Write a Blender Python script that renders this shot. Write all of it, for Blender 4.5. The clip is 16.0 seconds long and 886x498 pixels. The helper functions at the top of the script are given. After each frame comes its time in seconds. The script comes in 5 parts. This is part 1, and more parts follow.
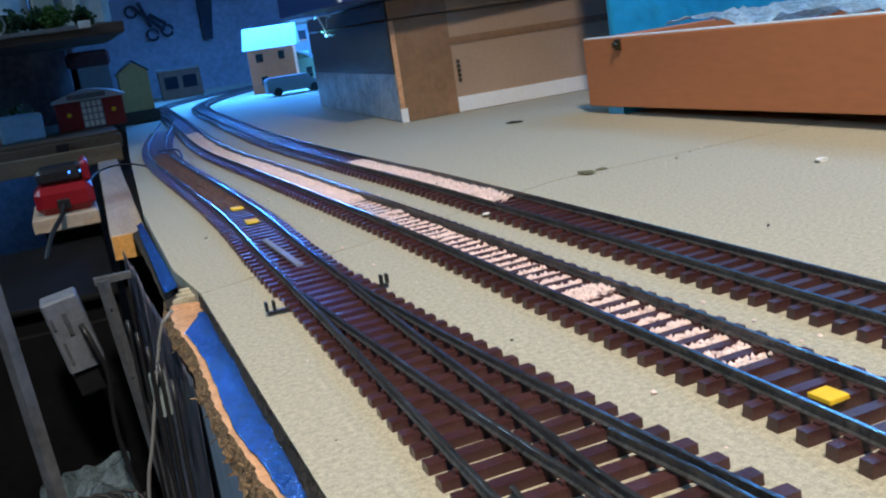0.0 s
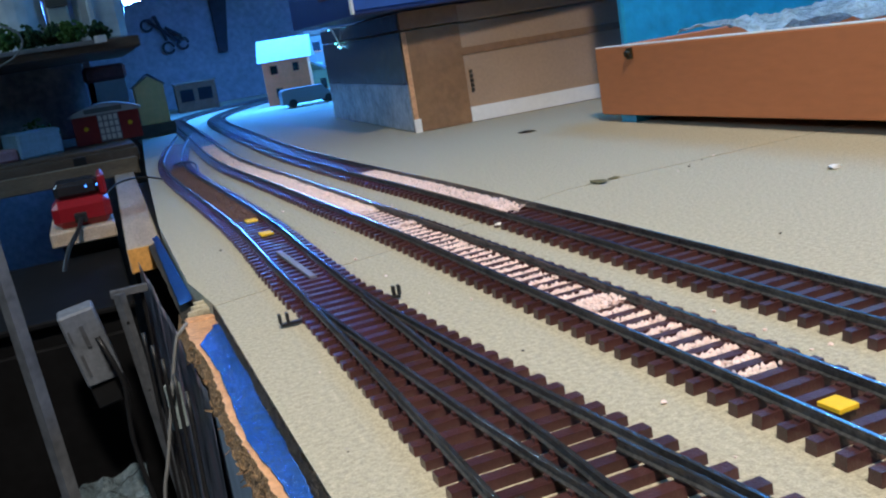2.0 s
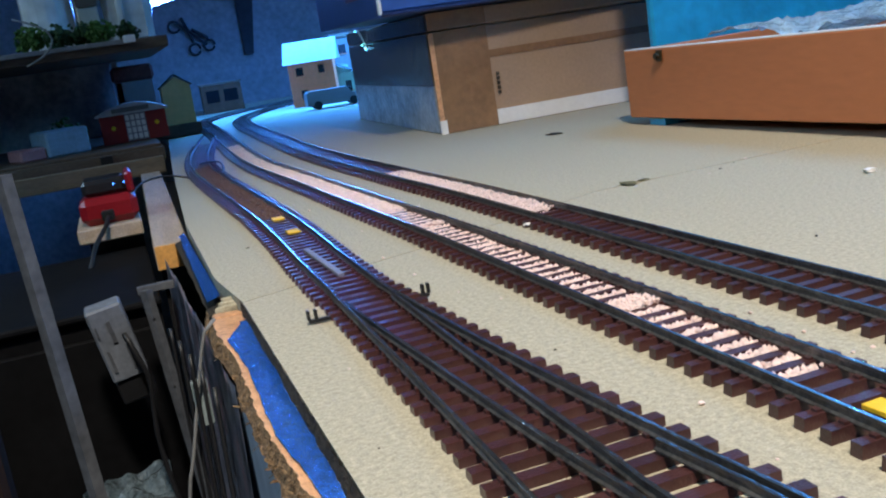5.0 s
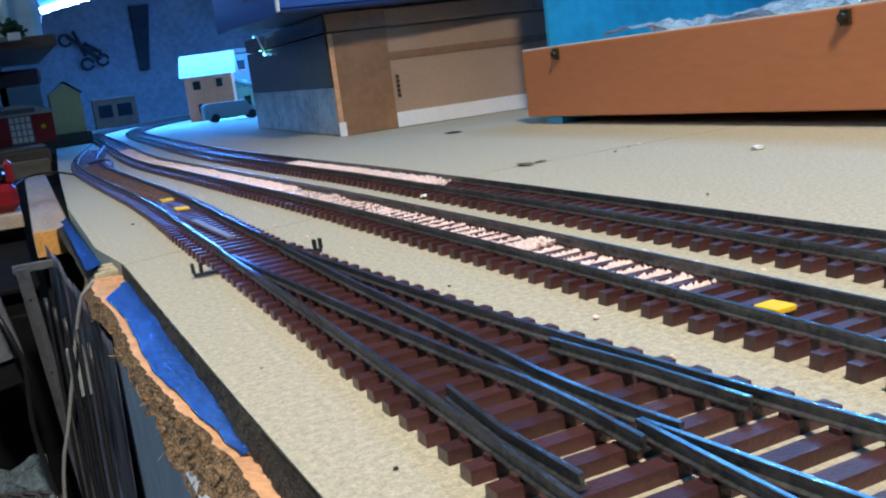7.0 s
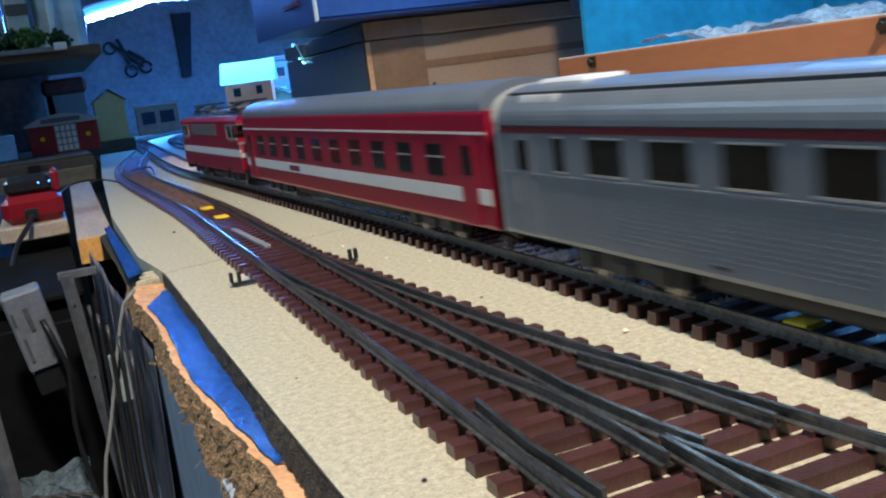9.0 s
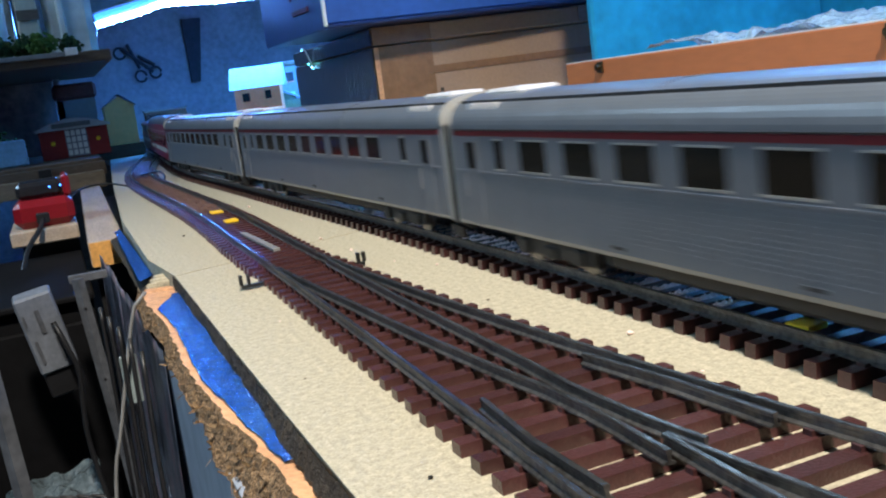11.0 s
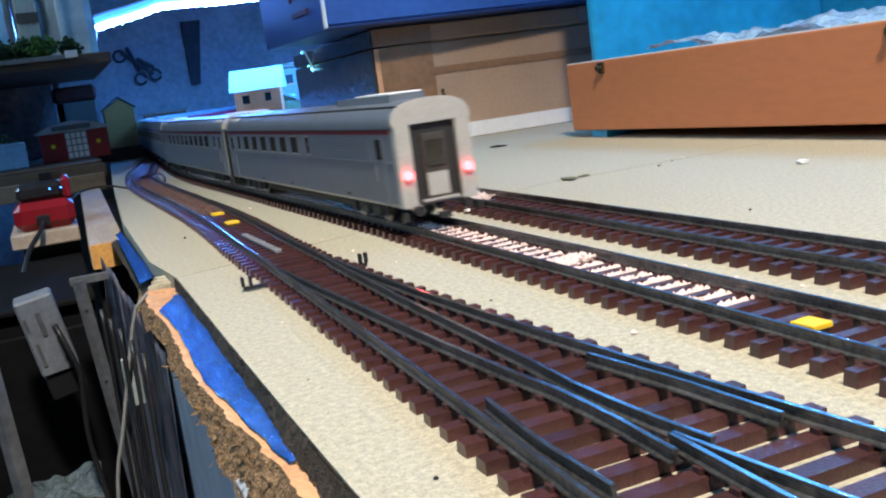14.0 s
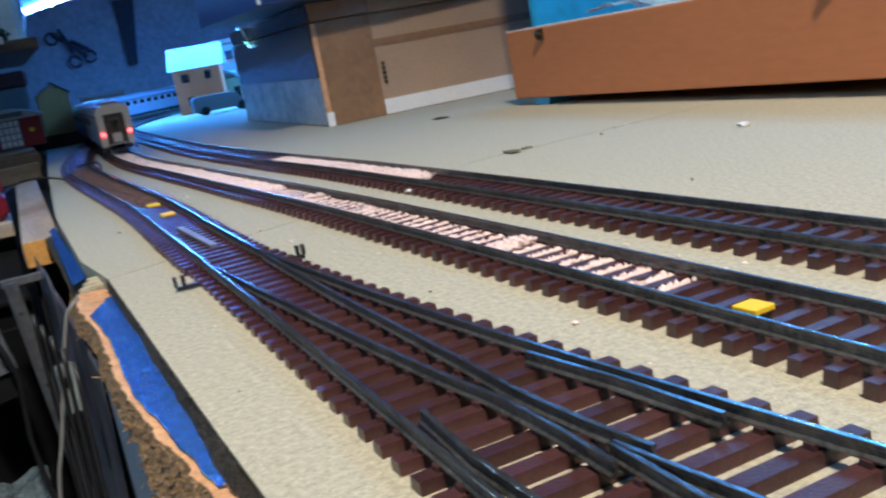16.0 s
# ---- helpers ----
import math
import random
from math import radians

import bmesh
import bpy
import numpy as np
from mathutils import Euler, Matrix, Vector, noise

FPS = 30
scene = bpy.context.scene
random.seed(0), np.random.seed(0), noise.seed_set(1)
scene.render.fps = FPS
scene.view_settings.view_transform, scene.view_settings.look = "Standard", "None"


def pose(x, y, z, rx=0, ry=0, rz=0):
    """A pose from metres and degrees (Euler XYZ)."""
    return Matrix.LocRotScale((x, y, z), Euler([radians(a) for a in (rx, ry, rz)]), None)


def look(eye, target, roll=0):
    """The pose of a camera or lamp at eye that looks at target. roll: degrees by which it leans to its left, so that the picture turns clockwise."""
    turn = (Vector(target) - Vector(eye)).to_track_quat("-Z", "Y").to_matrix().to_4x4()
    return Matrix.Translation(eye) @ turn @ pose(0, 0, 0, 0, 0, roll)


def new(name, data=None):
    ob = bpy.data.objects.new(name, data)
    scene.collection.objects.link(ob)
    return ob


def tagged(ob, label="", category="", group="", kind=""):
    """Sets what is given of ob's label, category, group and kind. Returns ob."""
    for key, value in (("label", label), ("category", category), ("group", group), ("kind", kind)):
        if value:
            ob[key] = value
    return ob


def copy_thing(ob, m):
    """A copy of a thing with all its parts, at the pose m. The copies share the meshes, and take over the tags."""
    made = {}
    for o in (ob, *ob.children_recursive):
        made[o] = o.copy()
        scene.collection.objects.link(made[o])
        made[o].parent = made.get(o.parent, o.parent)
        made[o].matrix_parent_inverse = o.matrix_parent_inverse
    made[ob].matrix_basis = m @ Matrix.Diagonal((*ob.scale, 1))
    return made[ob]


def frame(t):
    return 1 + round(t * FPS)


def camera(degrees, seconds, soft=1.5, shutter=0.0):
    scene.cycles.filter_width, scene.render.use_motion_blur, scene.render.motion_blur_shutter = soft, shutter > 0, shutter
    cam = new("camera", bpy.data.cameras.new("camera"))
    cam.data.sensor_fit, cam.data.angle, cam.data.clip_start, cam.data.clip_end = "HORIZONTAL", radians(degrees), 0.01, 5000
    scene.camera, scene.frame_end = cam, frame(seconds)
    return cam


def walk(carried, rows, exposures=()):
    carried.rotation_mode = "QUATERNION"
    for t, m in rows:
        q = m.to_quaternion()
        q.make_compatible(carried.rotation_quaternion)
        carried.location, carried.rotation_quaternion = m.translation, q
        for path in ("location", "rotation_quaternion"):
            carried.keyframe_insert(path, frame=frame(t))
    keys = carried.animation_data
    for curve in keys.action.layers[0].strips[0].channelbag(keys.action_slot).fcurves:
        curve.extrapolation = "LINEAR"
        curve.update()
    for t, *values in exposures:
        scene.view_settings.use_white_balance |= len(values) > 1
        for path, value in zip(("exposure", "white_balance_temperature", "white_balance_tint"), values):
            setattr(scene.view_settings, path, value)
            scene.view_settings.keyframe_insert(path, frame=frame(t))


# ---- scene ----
# One unit is a metre: a H0 model railway on a workshop board. The board's top is z = 0, the main track runs along +y.
cam = camera(50.0, 16.0, soft=2.1, shutter=0.5)
PATH = [
    (0, -0.11700, -0.13279, 0.08623, -20.032, -13.522, -8.424),
    (0.5, -0.11649, -0.13332, 0.08617, -20.305, -13.150, -8.275),
    (1, -0.11679, -0.13402, 0.08612, -20.003, -13.057, -8.615),
    (1.5, -0.11684, -0.13486, 0.08705, -19.298, -12.900, -8.577),
    (2, -0.11601, -0.13475, 0.08708, -19.135, -12.847, -9.131),
    (2.5, -0.11561, -0.13463, 0.08713, -19.191, -12.979, -9.370),
    (3, -0.11619, -0.13536, 0.08741, -18.996, -12.859, -9.310),
    (3.5, -0.11634, -0.13611, 0.08742, -18.655, -12.645, -9.457),
    (3.7, -0.11634, -0.13610, 0.08740, -18.580, -12.580, -9.450),
    (5.8, -0.11920, -0.12900, 0.07640, -17.745, -12.340, -8.280),
    (6, -0.11822, -0.13181, 0.06959, -18.818, -12.687, -8.634),
    (6.5, -0.11545, -0.12799, 0.05901, -23.133, -12.198, -7.642),
    (7, -0.11832, -0.12830, 0.05784, -24.133, -11.302, -7.234),
    (7.5, -0.11869, -0.12992, 0.05864, -22.499, -10.968, -7.471),
    (8, -0.11893, -0.13072, 0.05971, -21.809, -10.849, -7.269),
    (8.5, -0.11835, -0.13132, 0.06013, -21.779, -10.846, -7.249),
    (9, -0.11801, -0.13176, 0.06012, -21.853, -10.720, -7.450),
    (11.5, -0.11917, -0.13487, 0.06014, -21.329, -10.353, -7.474),
    (12, -0.11936, -0.13491, 0.05991, -21.337, -10.360, -7.542),
    (12.5, -0.11945, -0.13462, 0.05997, -21.311, -10.329, -7.521),
    (13, -0.11902, -0.13372, 0.06010, -21.324, -10.396, -7.665),
    (13.5, -0.11904, -0.13341, 0.06001, -21.377, -10.359, -7.669),
    (14, -0.11943, -0.13380, 0.05977, -21.420, -10.253, -7.618),
    (14.5, -0.11947, -0.13420, 0.05967, -21.215, -10.048, -7.665),
    (15, -0.11838, -0.13071, 0.06154, -20.980, -10.250, -8.034),
    (15.5, -0.11591, -0.13185, 0.06407, -20.582, -11.076, -9.056),
    (16, -0.11056, -0.12750, 0.06341, -23.837, -12.637, -10.166),
]
walk(cam, [(t, pose(x, y, z, 90 + pitch, 0, yaw) @ pose(0, 0, 0, 0, 0, roll)) for t, x, y, z, yaw, pitch, roll in PATH],
     exposures=[(0.0, -0.25), (3.5, -0.25), (6.0, -0.12), (7.5, -0.05), (9.0, 0.1), (11.5, 0.3), (14.5, 0.3), (15.2, 0.15), (16.0, -0.1)])

# ---- world and lamps ----
world = bpy.data.worlds.new("world")
world.use_nodes = True
world.node_tree.nodes["Background"].inputs[0].default_value = (0.10, 0.16, 0.28, 1)
world.node_tree.nodes["Background"].inputs[1].default_value = 0.35
scene.world = world


def area_lamp(name, eye, target, size_x, size_y, watts, colour):
    data = bpy.data.lights.new(name, "AREA")
    data.shape, data.size, data.size_y, data.energy, data.color = "RECTANGLE", size_x, size_y, watts, colour
    ob = new(name, data)
    ob.matrix_world = look(eye, target)
    return ob


def spot_lamp(name, eye, target, cone, blend, radius, watts, colour):
    data = bpy.data.lights.new(name, "SPOT")
    data.spot_size, data.spot_blend, data.shadow_soft_size, data.energy, data.color = radians(cone), blend, radius, watts, colour
    ob = new(name, data)
    ob.matrix_world = look(eye, target)
    return ob


# the shaded work lamp over the near tracks, and the blue light strip over the far end and along the back
spot_lamp("work_lamp", (-0.09, -0.50, 1.00), (0.10, 0.13, 0), 58, 1.0, 0.06, 86.0, (1.0, 0.93, 0.84))
area_lamp("led_strip_light", (0.36, 1.622, 0.2300), (0.36, 1.63, 0.0), 0.56, 0.012, 14.0, (0.03, 0.26, 1.0))
area_lamp("led_strip_light", (0.55, 0.25, 0.345), (0.25, 0.25, 0.0), 1.6, 0.22, 6.0, (0.06, 0.35, 1.0))
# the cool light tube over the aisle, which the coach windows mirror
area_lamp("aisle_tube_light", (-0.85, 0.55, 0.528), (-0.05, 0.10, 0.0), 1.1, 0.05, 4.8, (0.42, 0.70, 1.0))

# ---- materials ----
def mat(name, base, rough=0.6, metal=0.0, scale=60.0, vary=0.25, bump=0.0, fine=6.0, emit=None, power=0.0, alpha=1.0, spec=0.5, per_object=0.0, stretch=(1, 1, 1), trans=0.0, coat=0.0):
    """A surface with colour and relief at two scales: blotches at `scale` per metre, grain `fine` times smaller."""
    m = bpy.data.materials.new(name)
    m.use_nodes = True
    nt = m.node_tree
    nodes, links = nt.nodes, nt.links
    p = nodes["Principled BSDF"]
    p.inputs["Roughness"].default_value, p.inputs["Metallic"].default_value = rough, metal
    p.inputs["Specular IOR Level"].default_value = spec
    p.inputs["Transmission Weight"].default_value = trans
    p.inputs["Coat Weight"].default_value = coat
    p.inputs["Alpha"].default_value = alpha
    co = nodes.new("ShaderNodeTexCoord")
    mp = nodes.new("ShaderNodeMapping")
    mp.inputs["Scale"].default_value = stretch
    links.new(co.outputs["Object"], mp.inputs["Vector"])
    a, b = nodes.new("ShaderNodeTexNoise"), nodes.new("ShaderNodeTexNoise")
    a.inputs["Scale"].default_value, b.inputs["Scale"].default_value = scale, scale * fine
    a.inputs["Detail"].default_value, b.inputs["Detail"].default_value = 4, 3
    for n in (a, b):
        links.new(mp.outputs["Vector"], n.inputs["Vector"])
    mix = nodes.new("ShaderNodeMath")
    mix.operation = "ADD"
    links.new(a.outputs["Fac"], mix.inputs[0]), links.new(b.outputs["Fac"], mix.inputs[1])
    ramp = nodes.new("ShaderNodeMapRange")
    ramp.inputs["From Min"].default_value, ramp.inputs["From Max"].default_value = 0.65, 1.35
    ramp.inputs["To Min"].default_value, ramp.inputs["To Max"].default_value = 1 - vary, 1 + vary
    links.new(mix.outputs[0], ramp.inputs["Value"])
    value = ramp.outputs["Result"]
    if per_object:
        info, r2, mul = nodes.new("ShaderNodeObjectInfo"), nodes.new("ShaderNodeMapRange"), nodes.new("ShaderNodeMath")
        r2.inputs["To Min"].default_value, r2.inputs["To Max"].default_value = 1 - per_object, 1 + per_object
        mul.operation = "MULTIPLY"
        links.new(info.outputs["Random"], r2.inputs["Value"])
        links.new(value, mul.inputs[0]), links.new(r2.outputs["Result"], mul.inputs[1])
        value = mul.outputs[0]
    tint = nodes.new("ShaderNodeVectorMath")
    tint.operation = "SCALE"
    tint.inputs[0].default_value = base[:3]
    links.new(value, tint.inputs["Scale"])
    links.new(tint.outputs["Vector"], p.inputs["Base Color"])
    if bump:
        bp = nodes.new("ShaderNodeBump")
        bp.inputs["Strength"].default_value, bp.inputs["Distance"].default_value = 0.6, bump
        links.new(mix.outputs[0], bp.inputs["Height"])
        links.new(bp.outputs["Normal"], p.inputs["Normal"])
    if emit:
        p.inputs["Emission Color"].default_value, p.inputs["Emission Strength"].default_value = (*emit, 1), power
    return m


M_BOARD = mat("fibreboard", (0.42, 0.375, 0.268), 0.85, scale=620, vary=0.34, bump=0.00003, fine=3)
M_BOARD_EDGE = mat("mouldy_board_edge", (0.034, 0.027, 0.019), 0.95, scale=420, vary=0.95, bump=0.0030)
M_CHIP = mat("broken_chipboard", (0.24, 0.145, 0.07), 0.9, scale=420, vary=0.95, bump=0.0025, fine=4)
M_FLAKE = mat("golden_wood_flakes", (0.28, 0.18, 0.09), 0.8, scale=600, vary=0.8)
M_CHIP_CUT = mat("pale_chipboard_skin", (0.62, 0.33, 0.17), 0.8, scale=90, vary=0.3, bump=0.001)
M_FOIL = mat("blue_plastic_film", (0.014, 0.12, 0.50), 0.18, metal=0.6, scale=380, vary=0.7, bump=0.0038, fine=5, spec=0.8)
M_WOOD = mat("pine_plank", (0.46, 0.36, 0.27), 0.6, scale=14, vary=0.25, bump=0.0005, fine=8, stretch=(8, 1, 8))
M_WOOD_END = mat("pine_end_grain", (0.68, 0.34, 0.09), 0.7, scale=60, vary=0.3, bump=0.0006)
M_SLEEPER = mat("brown_plastic_sleeper", (0.056, 0.021, 0.020), 0.34, scale=300, vary=0.25, bump=0.0002, per_object=0.2)
M_RAIL = mat("oxidised_rail", (0.13, 0.125, 0.118), 0.38, metal=0.7, scale=140, vary=0.6, bump=0.0002)
M_RAIL_HEAD = mat("worn_rail_head", (0.28, 0.29, 0.29), 0.15, metal=0.9, scale=140, vary=0.45, bump=0.0001, stretch=(1, 0.3, 1))
M_PINK = mat("pink_stone_chips", (0.86, 0.66, 0.59), 0.85, scale=400, vary=0.25, bump=0.0005)
M_EARTH = mat("brown_track_ballast", (0.13, 0.072, 0.060), 0.9, scale=300, vary=0.4, bump=0.0006)
M_YELLOW = mat("yellow_plastic", (0.85, 0.52, 0.015), 0.62, scale=100, vary=0.06)
M_BLACK = mat("black_plastic", (0.010, 0.010, 0.011), 0.45, scale=80, vary=0.3)
M_CARD = mat("brown_cardboard", (0.39, 0.26, 0.17), 0.75, scale=18, vary=0.12, bump=0.0003, fine=20)
M_TAPE = mat("brown_parcel_tape", (0.26, 0.145, 0.075), 0.25, scale=30, vary=0.2, bump=0.0006, spec=0.6)
M_CLEARTAPE = mat("clear_packing_tape", (0.33, 0.26, 0.2), 0.12, scale=40, vary=0.35, bump=0.0012, spec=0.8)
M_WHITE = mat("white_paint", (0.78, 0.77, 0.74), 0.6, scale=40, vary=0.06)
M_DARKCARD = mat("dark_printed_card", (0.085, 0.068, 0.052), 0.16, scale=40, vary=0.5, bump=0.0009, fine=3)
M_CASE = mat("varnished_orange_board", (0.44, 0.15, 0.056), 0.5, scale=5, vary=0.1, bump=0.0002, fine=14, stretch=(1, 1, 4))
M_BRASS = mat("aged_brass", (0.12, 0.10, 0.06), 0.35, metal=0.9, scale=200, vary=0.3)
M_TARP = mat("blue_plastic_sheet", (0.015, 0.30, 0.55), 0.3, scale=12, vary=0.25, bump=0.003, spec=0.6)
M_CLEAR = mat("crumpled_clear_wrap", (0.55, 0.72, 0.80), 0.12, scale=60, vary=0.3, bump=0.004, spec=0.9)
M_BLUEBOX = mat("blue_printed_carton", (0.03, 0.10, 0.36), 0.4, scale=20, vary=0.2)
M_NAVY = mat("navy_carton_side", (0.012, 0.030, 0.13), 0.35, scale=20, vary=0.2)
M_REDPRINT = mat("red_print", (0.07, 0.015, 0.035), 0.5)
M_PLASTER = mat("grey_plaster_wall", (0.19, 0.185, 0.185), 0.9, scale=9, vary=0.30, bump=0.0010, fine=9)
M_CEIL = mat("ceiling_paint", (0.45, 0.43, 0.4), 0.9, scale=4, vary=0.1)
M_FLOOR = mat("dark_concrete_floor", (0.07, 0.065, 0.06), 0.9, scale=8, vary=0.3, bump=0.001)
M_HOUSE = mat("beige_model_render", (0.80, 0.17, 0.065), 0.8, scale=120, vary=0.12)
M_ROOF = mat("pale_model_roof", (0.55, 0.57, 0.57), 0.55, scale=120, vary=0.08)
M_PANE = mat("dark_window_opening", (0.02, 0.02, 0.022), 0.25)
M_HOLLOW = mat("dull_dark_hollow", (0.008, 0.008, 0.009), 0.95, spec=0.05)
M_REDWALL = mat("dark_red_model_wall", (0.28, 0.025, 0.025), 0.6, scale=150, vary=0.2)
M_CREAM = mat("cream_model_wall", (0.86, 0.50, 0.20), 0.7, scale=120, vary=0.12)
M_GREENWALL = mat("pale_green_model_wall", (0.28, 0.34, 0.22), 0.7, scale=120, vary=0.12)
M_GREYPAINT = mat("grey_painted_metal", (0.20, 0.20, 0.20), 0.5, scale=40, vary=0.2)
M_REDPLASTIC = mat("red_meter_plastic", (0.24, 0.006, 0.012), 0.35, scale=60, vary=0.12)
M_MOSS = mat("dull_moss", (0.13, 0.115, 0.05), 0.95, scale=300, vary=0.5, bump=0.001)
M_GREEN = mat("green_scatter", (0.03, 0.07, 0.02), 0.9, scale=200, vary=0.5, bump=0.002)
M_CLOTH = mat("dark_shelf_board", (0.12, 0.085, 0.06), 0.8, scale=30, vary=0.35, bump=0.0006, stretch=(1, 6, 6))
M_CABLE = mat("grey_cable", (0.20, 0.20, 0.195), 0.5, scale=60, vary=0.15)
# grey paint for the aisle, darkened so that its colour carries the shade there
M_STRUT = mat("shade_darkened_steel", (0.085, 0.09, 0.10), 0.6, scale=40, vary=0.4, spec=0.2)
M_SLATE = mat("slate_grey_panel", (0.38, 0.40, 0.44), 0.55, scale=12, vary=0.25, spec=0.3)
M_THATCH = mat("white_roof_fitting", (0.60, 0.60, 0.60), 0.45, scale=120, vary=0.1)
M_LED = mat("glowing_led_strip", (0.5, 0.7, 1.0), 0.5, emit=(0.08, 0.26, 1.0), power=85.0)
M_LED_BLUE = mat("blue_led_dot", (0.1, 0.2, 1.0), 0.5, emit=(0.05, 0.25, 1.0), power=7.0)
M_SHEET = mat("translucent_bag", (0.66, 0.68, 0.67), 0.2, scale=8, vary=0.3, bump=0.002)
# train
M_TRED = mat("red_coach_paint", (0.25, 0.005, 0.024), 0.3, scale=60, vary=0.05)
M_TGREY = mat("silver_grey_coach_paint", (0.19, 0.205, 0.23), 0.33, metal=0.3, scale=60, vary=0.08)
M_TROOF = mat("grey_roof_paint", (0.125, 0.145, 0.17), 0.3, scale=60, vary=0.10)
M_TWHITE = mat("cream_coach_stripe", (0.55, 0.53, 0.50), 0.4, scale=60, vary=0.05)
M_TSTRIPE = mat("dark_red_coach_stripe", (0.11, 0.006, 0.012), 0.4, scale=60, vary=0.05)
M_TGLASS = mat("dark_coach_glass", (0.02, 0.017, 0.013), 0.12, spec=0.6)
M_TFRAME = mat("bright_window_frame", (0.55, 0.55, 0.52), 0.3, metal=0.6)
M_TBLACK = mat("black_running_gear", (0.018, 0.017, 0.016), 0.55, scale=200, vary=0.4)
M_TBELLOWS = mat("pale_end_moulding", (0.38, 0.365, 0.325), 0.5, scale=120, vary=0.1)
M_TLAMP = mat("red_tail_lamp", (0.8, 0.02, 0.02), 0.3, emit=(1.0, 0.06, 0.07), power=11.0)
M_WHEEL = mat("steel_wheel", (0.25, 0.24, 0.23), 0.3, metal=0.9, scale=200, vary=0.3)

# ---- building helpers ----
def bbox(bm, x0, x1, y0, y1, z0, z1, bevel=0.0):
    vs = [bm.verts.new((x, y, z)) for x in (x0, x1) for y in (y0, y1) for z in (z0, z1)]
    for f in ((0, 1, 3, 2), (4, 6, 7, 5), (0, 4, 5, 1), (2, 3, 7, 6), (0, 2, 6, 4), (1, 5, 7, 3)):
        bm.faces.new([vs[i] for i in f])
    if bevel:
        es = list({e for v in vs for e in v.link_edges})
        bmesh.ops.bevel(bm, geom=es, offset=bevel, segments=1, affect="EDGES")
    return bm


def block(x0, x1, y0, y1, z0, z1, bevel=0.0):
    return bbox(bmesh.new(), x0, x1, y0, y1, z0, z1, bevel)


def rod(bm, a, b, r, n=8, r2=None):
    a, b = Vector(a), Vector(b)
    q = (b - a).to_track_quat("Z", "Y")
    rings = []
    for p, rr in ((a, r), (b, r if r2 is None else r2)):
        rings.append([bm.verts.new(p + q @ Vector((rr * math.cos(2 * math.pi * i / n), rr * math.sin(2 * math.pi * i / n), 0))) for i in range(n)])
    for i in range(n):
        bm.faces.new((rings[0][i], rings[0][(i + 1) % n], rings[1][(i + 1) % n], rings[1][i]))
    bm.faces.new(rings[0][::-1]), bm.faces.new(rings[1])
    return bm


def sweep(bm, points, profile, closed=True):
    """Profile (x across, z up) swept along points on the ground plan."""
    rings = []
    for i, p in enumerate(points):
        a, b = points[max(i - 1, 0)], points[min(i + 1, len(points) - 1)]
        d = Vector((b[0] - a[0], b[1] - a[1], 0)).normalized()
        side = Vector((d.y, -d.x, 0))
        rings.append([bm.verts.new(Vector((p[0], p[1], p[2] if len(p) > 2 else 0)) + side * u + Vector((0, 0, w))) for u, w in profile])
    n = len(profile)
    for r, s in zip(rings, rings[1:]):
        for k in range(n if closed else n - 1):
            bm.faces.new((r[k], r[(k + 1) % n], s[(k + 1) % n], s[k]))
    if closed:
        bm.faces.new(rings[0]), bm.faces.new(rings[-1][::-1])
    return bm


def extrude_y(bm, outline, y0, y1):
    """A closed outline in x, z drawn out along y."""
    a, b = ([bm.verts.new((x, y, z)) for x, z in outline] for y in (y0, y1))
    n = len(outline)
    for k in range(n):
        bm.faces.new((a[k], a[(k + 1) % n], b[(k + 1) % n], b[k]))
    bm.faces.new(a), bm.faces.new(b[::-1])
    return bm


def tube(points, r, n=6):
    """A cable: a round section along points in space."""
    bm, rings = bmesh.new(), []
    for i, p in enumerate(points):
        d = (Vector(points[min(i + 1, len(points) - 1)]) - Vector(points[max(i - 1, 0)])).normalized()
        q = d.to_track_quat("Z", "Y")
        rings.append([bm.verts.new(Vector(p) + q @ Vector((r * math.cos(2 * math.pi * k / n), r * math.sin(2 * math.pi * k / n), 0))) for k in range(n)])
    for a, b in zip(rings, rings[1:]):
        best = min(range(n), key=lambda o: sum((a[k].co - b[(k + o) % n].co).length for k in range(n)))
        for k in range(n):
            bm.faces.new((a[k], a[(k + 1) % n], b[(k + 1 + best) % n], b[(k + best) % n]))
    bm.faces.new(rings[0][::-1]), bm.faces.new(rings[-1])
    return bm


def smooth_path(keys, step=0.01):
    """Catmull-Rom through the keys, as evenly spaced points."""
    k = [Vector(p) for p in keys]
    k = [k[0] * 2 - k[1], *k, k[-1] * 2 - k[-2]]
    out = []
    for a, b, c, d in zip(k, k[1:], k[2:], k[3:]):
        n = max(2, int((c - b).length / (step * 0.25)))
        for i in range(n):
            t = i / n
            out.append(0.5 * (2 * b + (c - a) * t + (2 * a - 5 * b + 4 * c - d) * t * t + (3 * b - a - 3 * c + d) * t ** 3))
    out.append(k[-2])
    even, far = [out[0]], 0.0
    for p, q in zip(out, out[1:]):
        far += (q - p).length
        if far >= step:
            even.append(q)
            far = 0.0
    return even


def mesh_of(name, bm, material, smooth=False):
    bmesh.ops.recalc_face_normals(bm, faces=bm.faces)
    me = bpy.data.meshes.new(name)
    bm.to_mesh(me)
    bm.free()
    me.materials.append(material)
    if smooth:
        me.shade_smooth()
    return me


def part(name, bm, material, parent, label="", smooth=False):
    ob = new(name, mesh_of(name, bm, material, smooth))
    ob.parent = parent
    return tagged(ob, label)


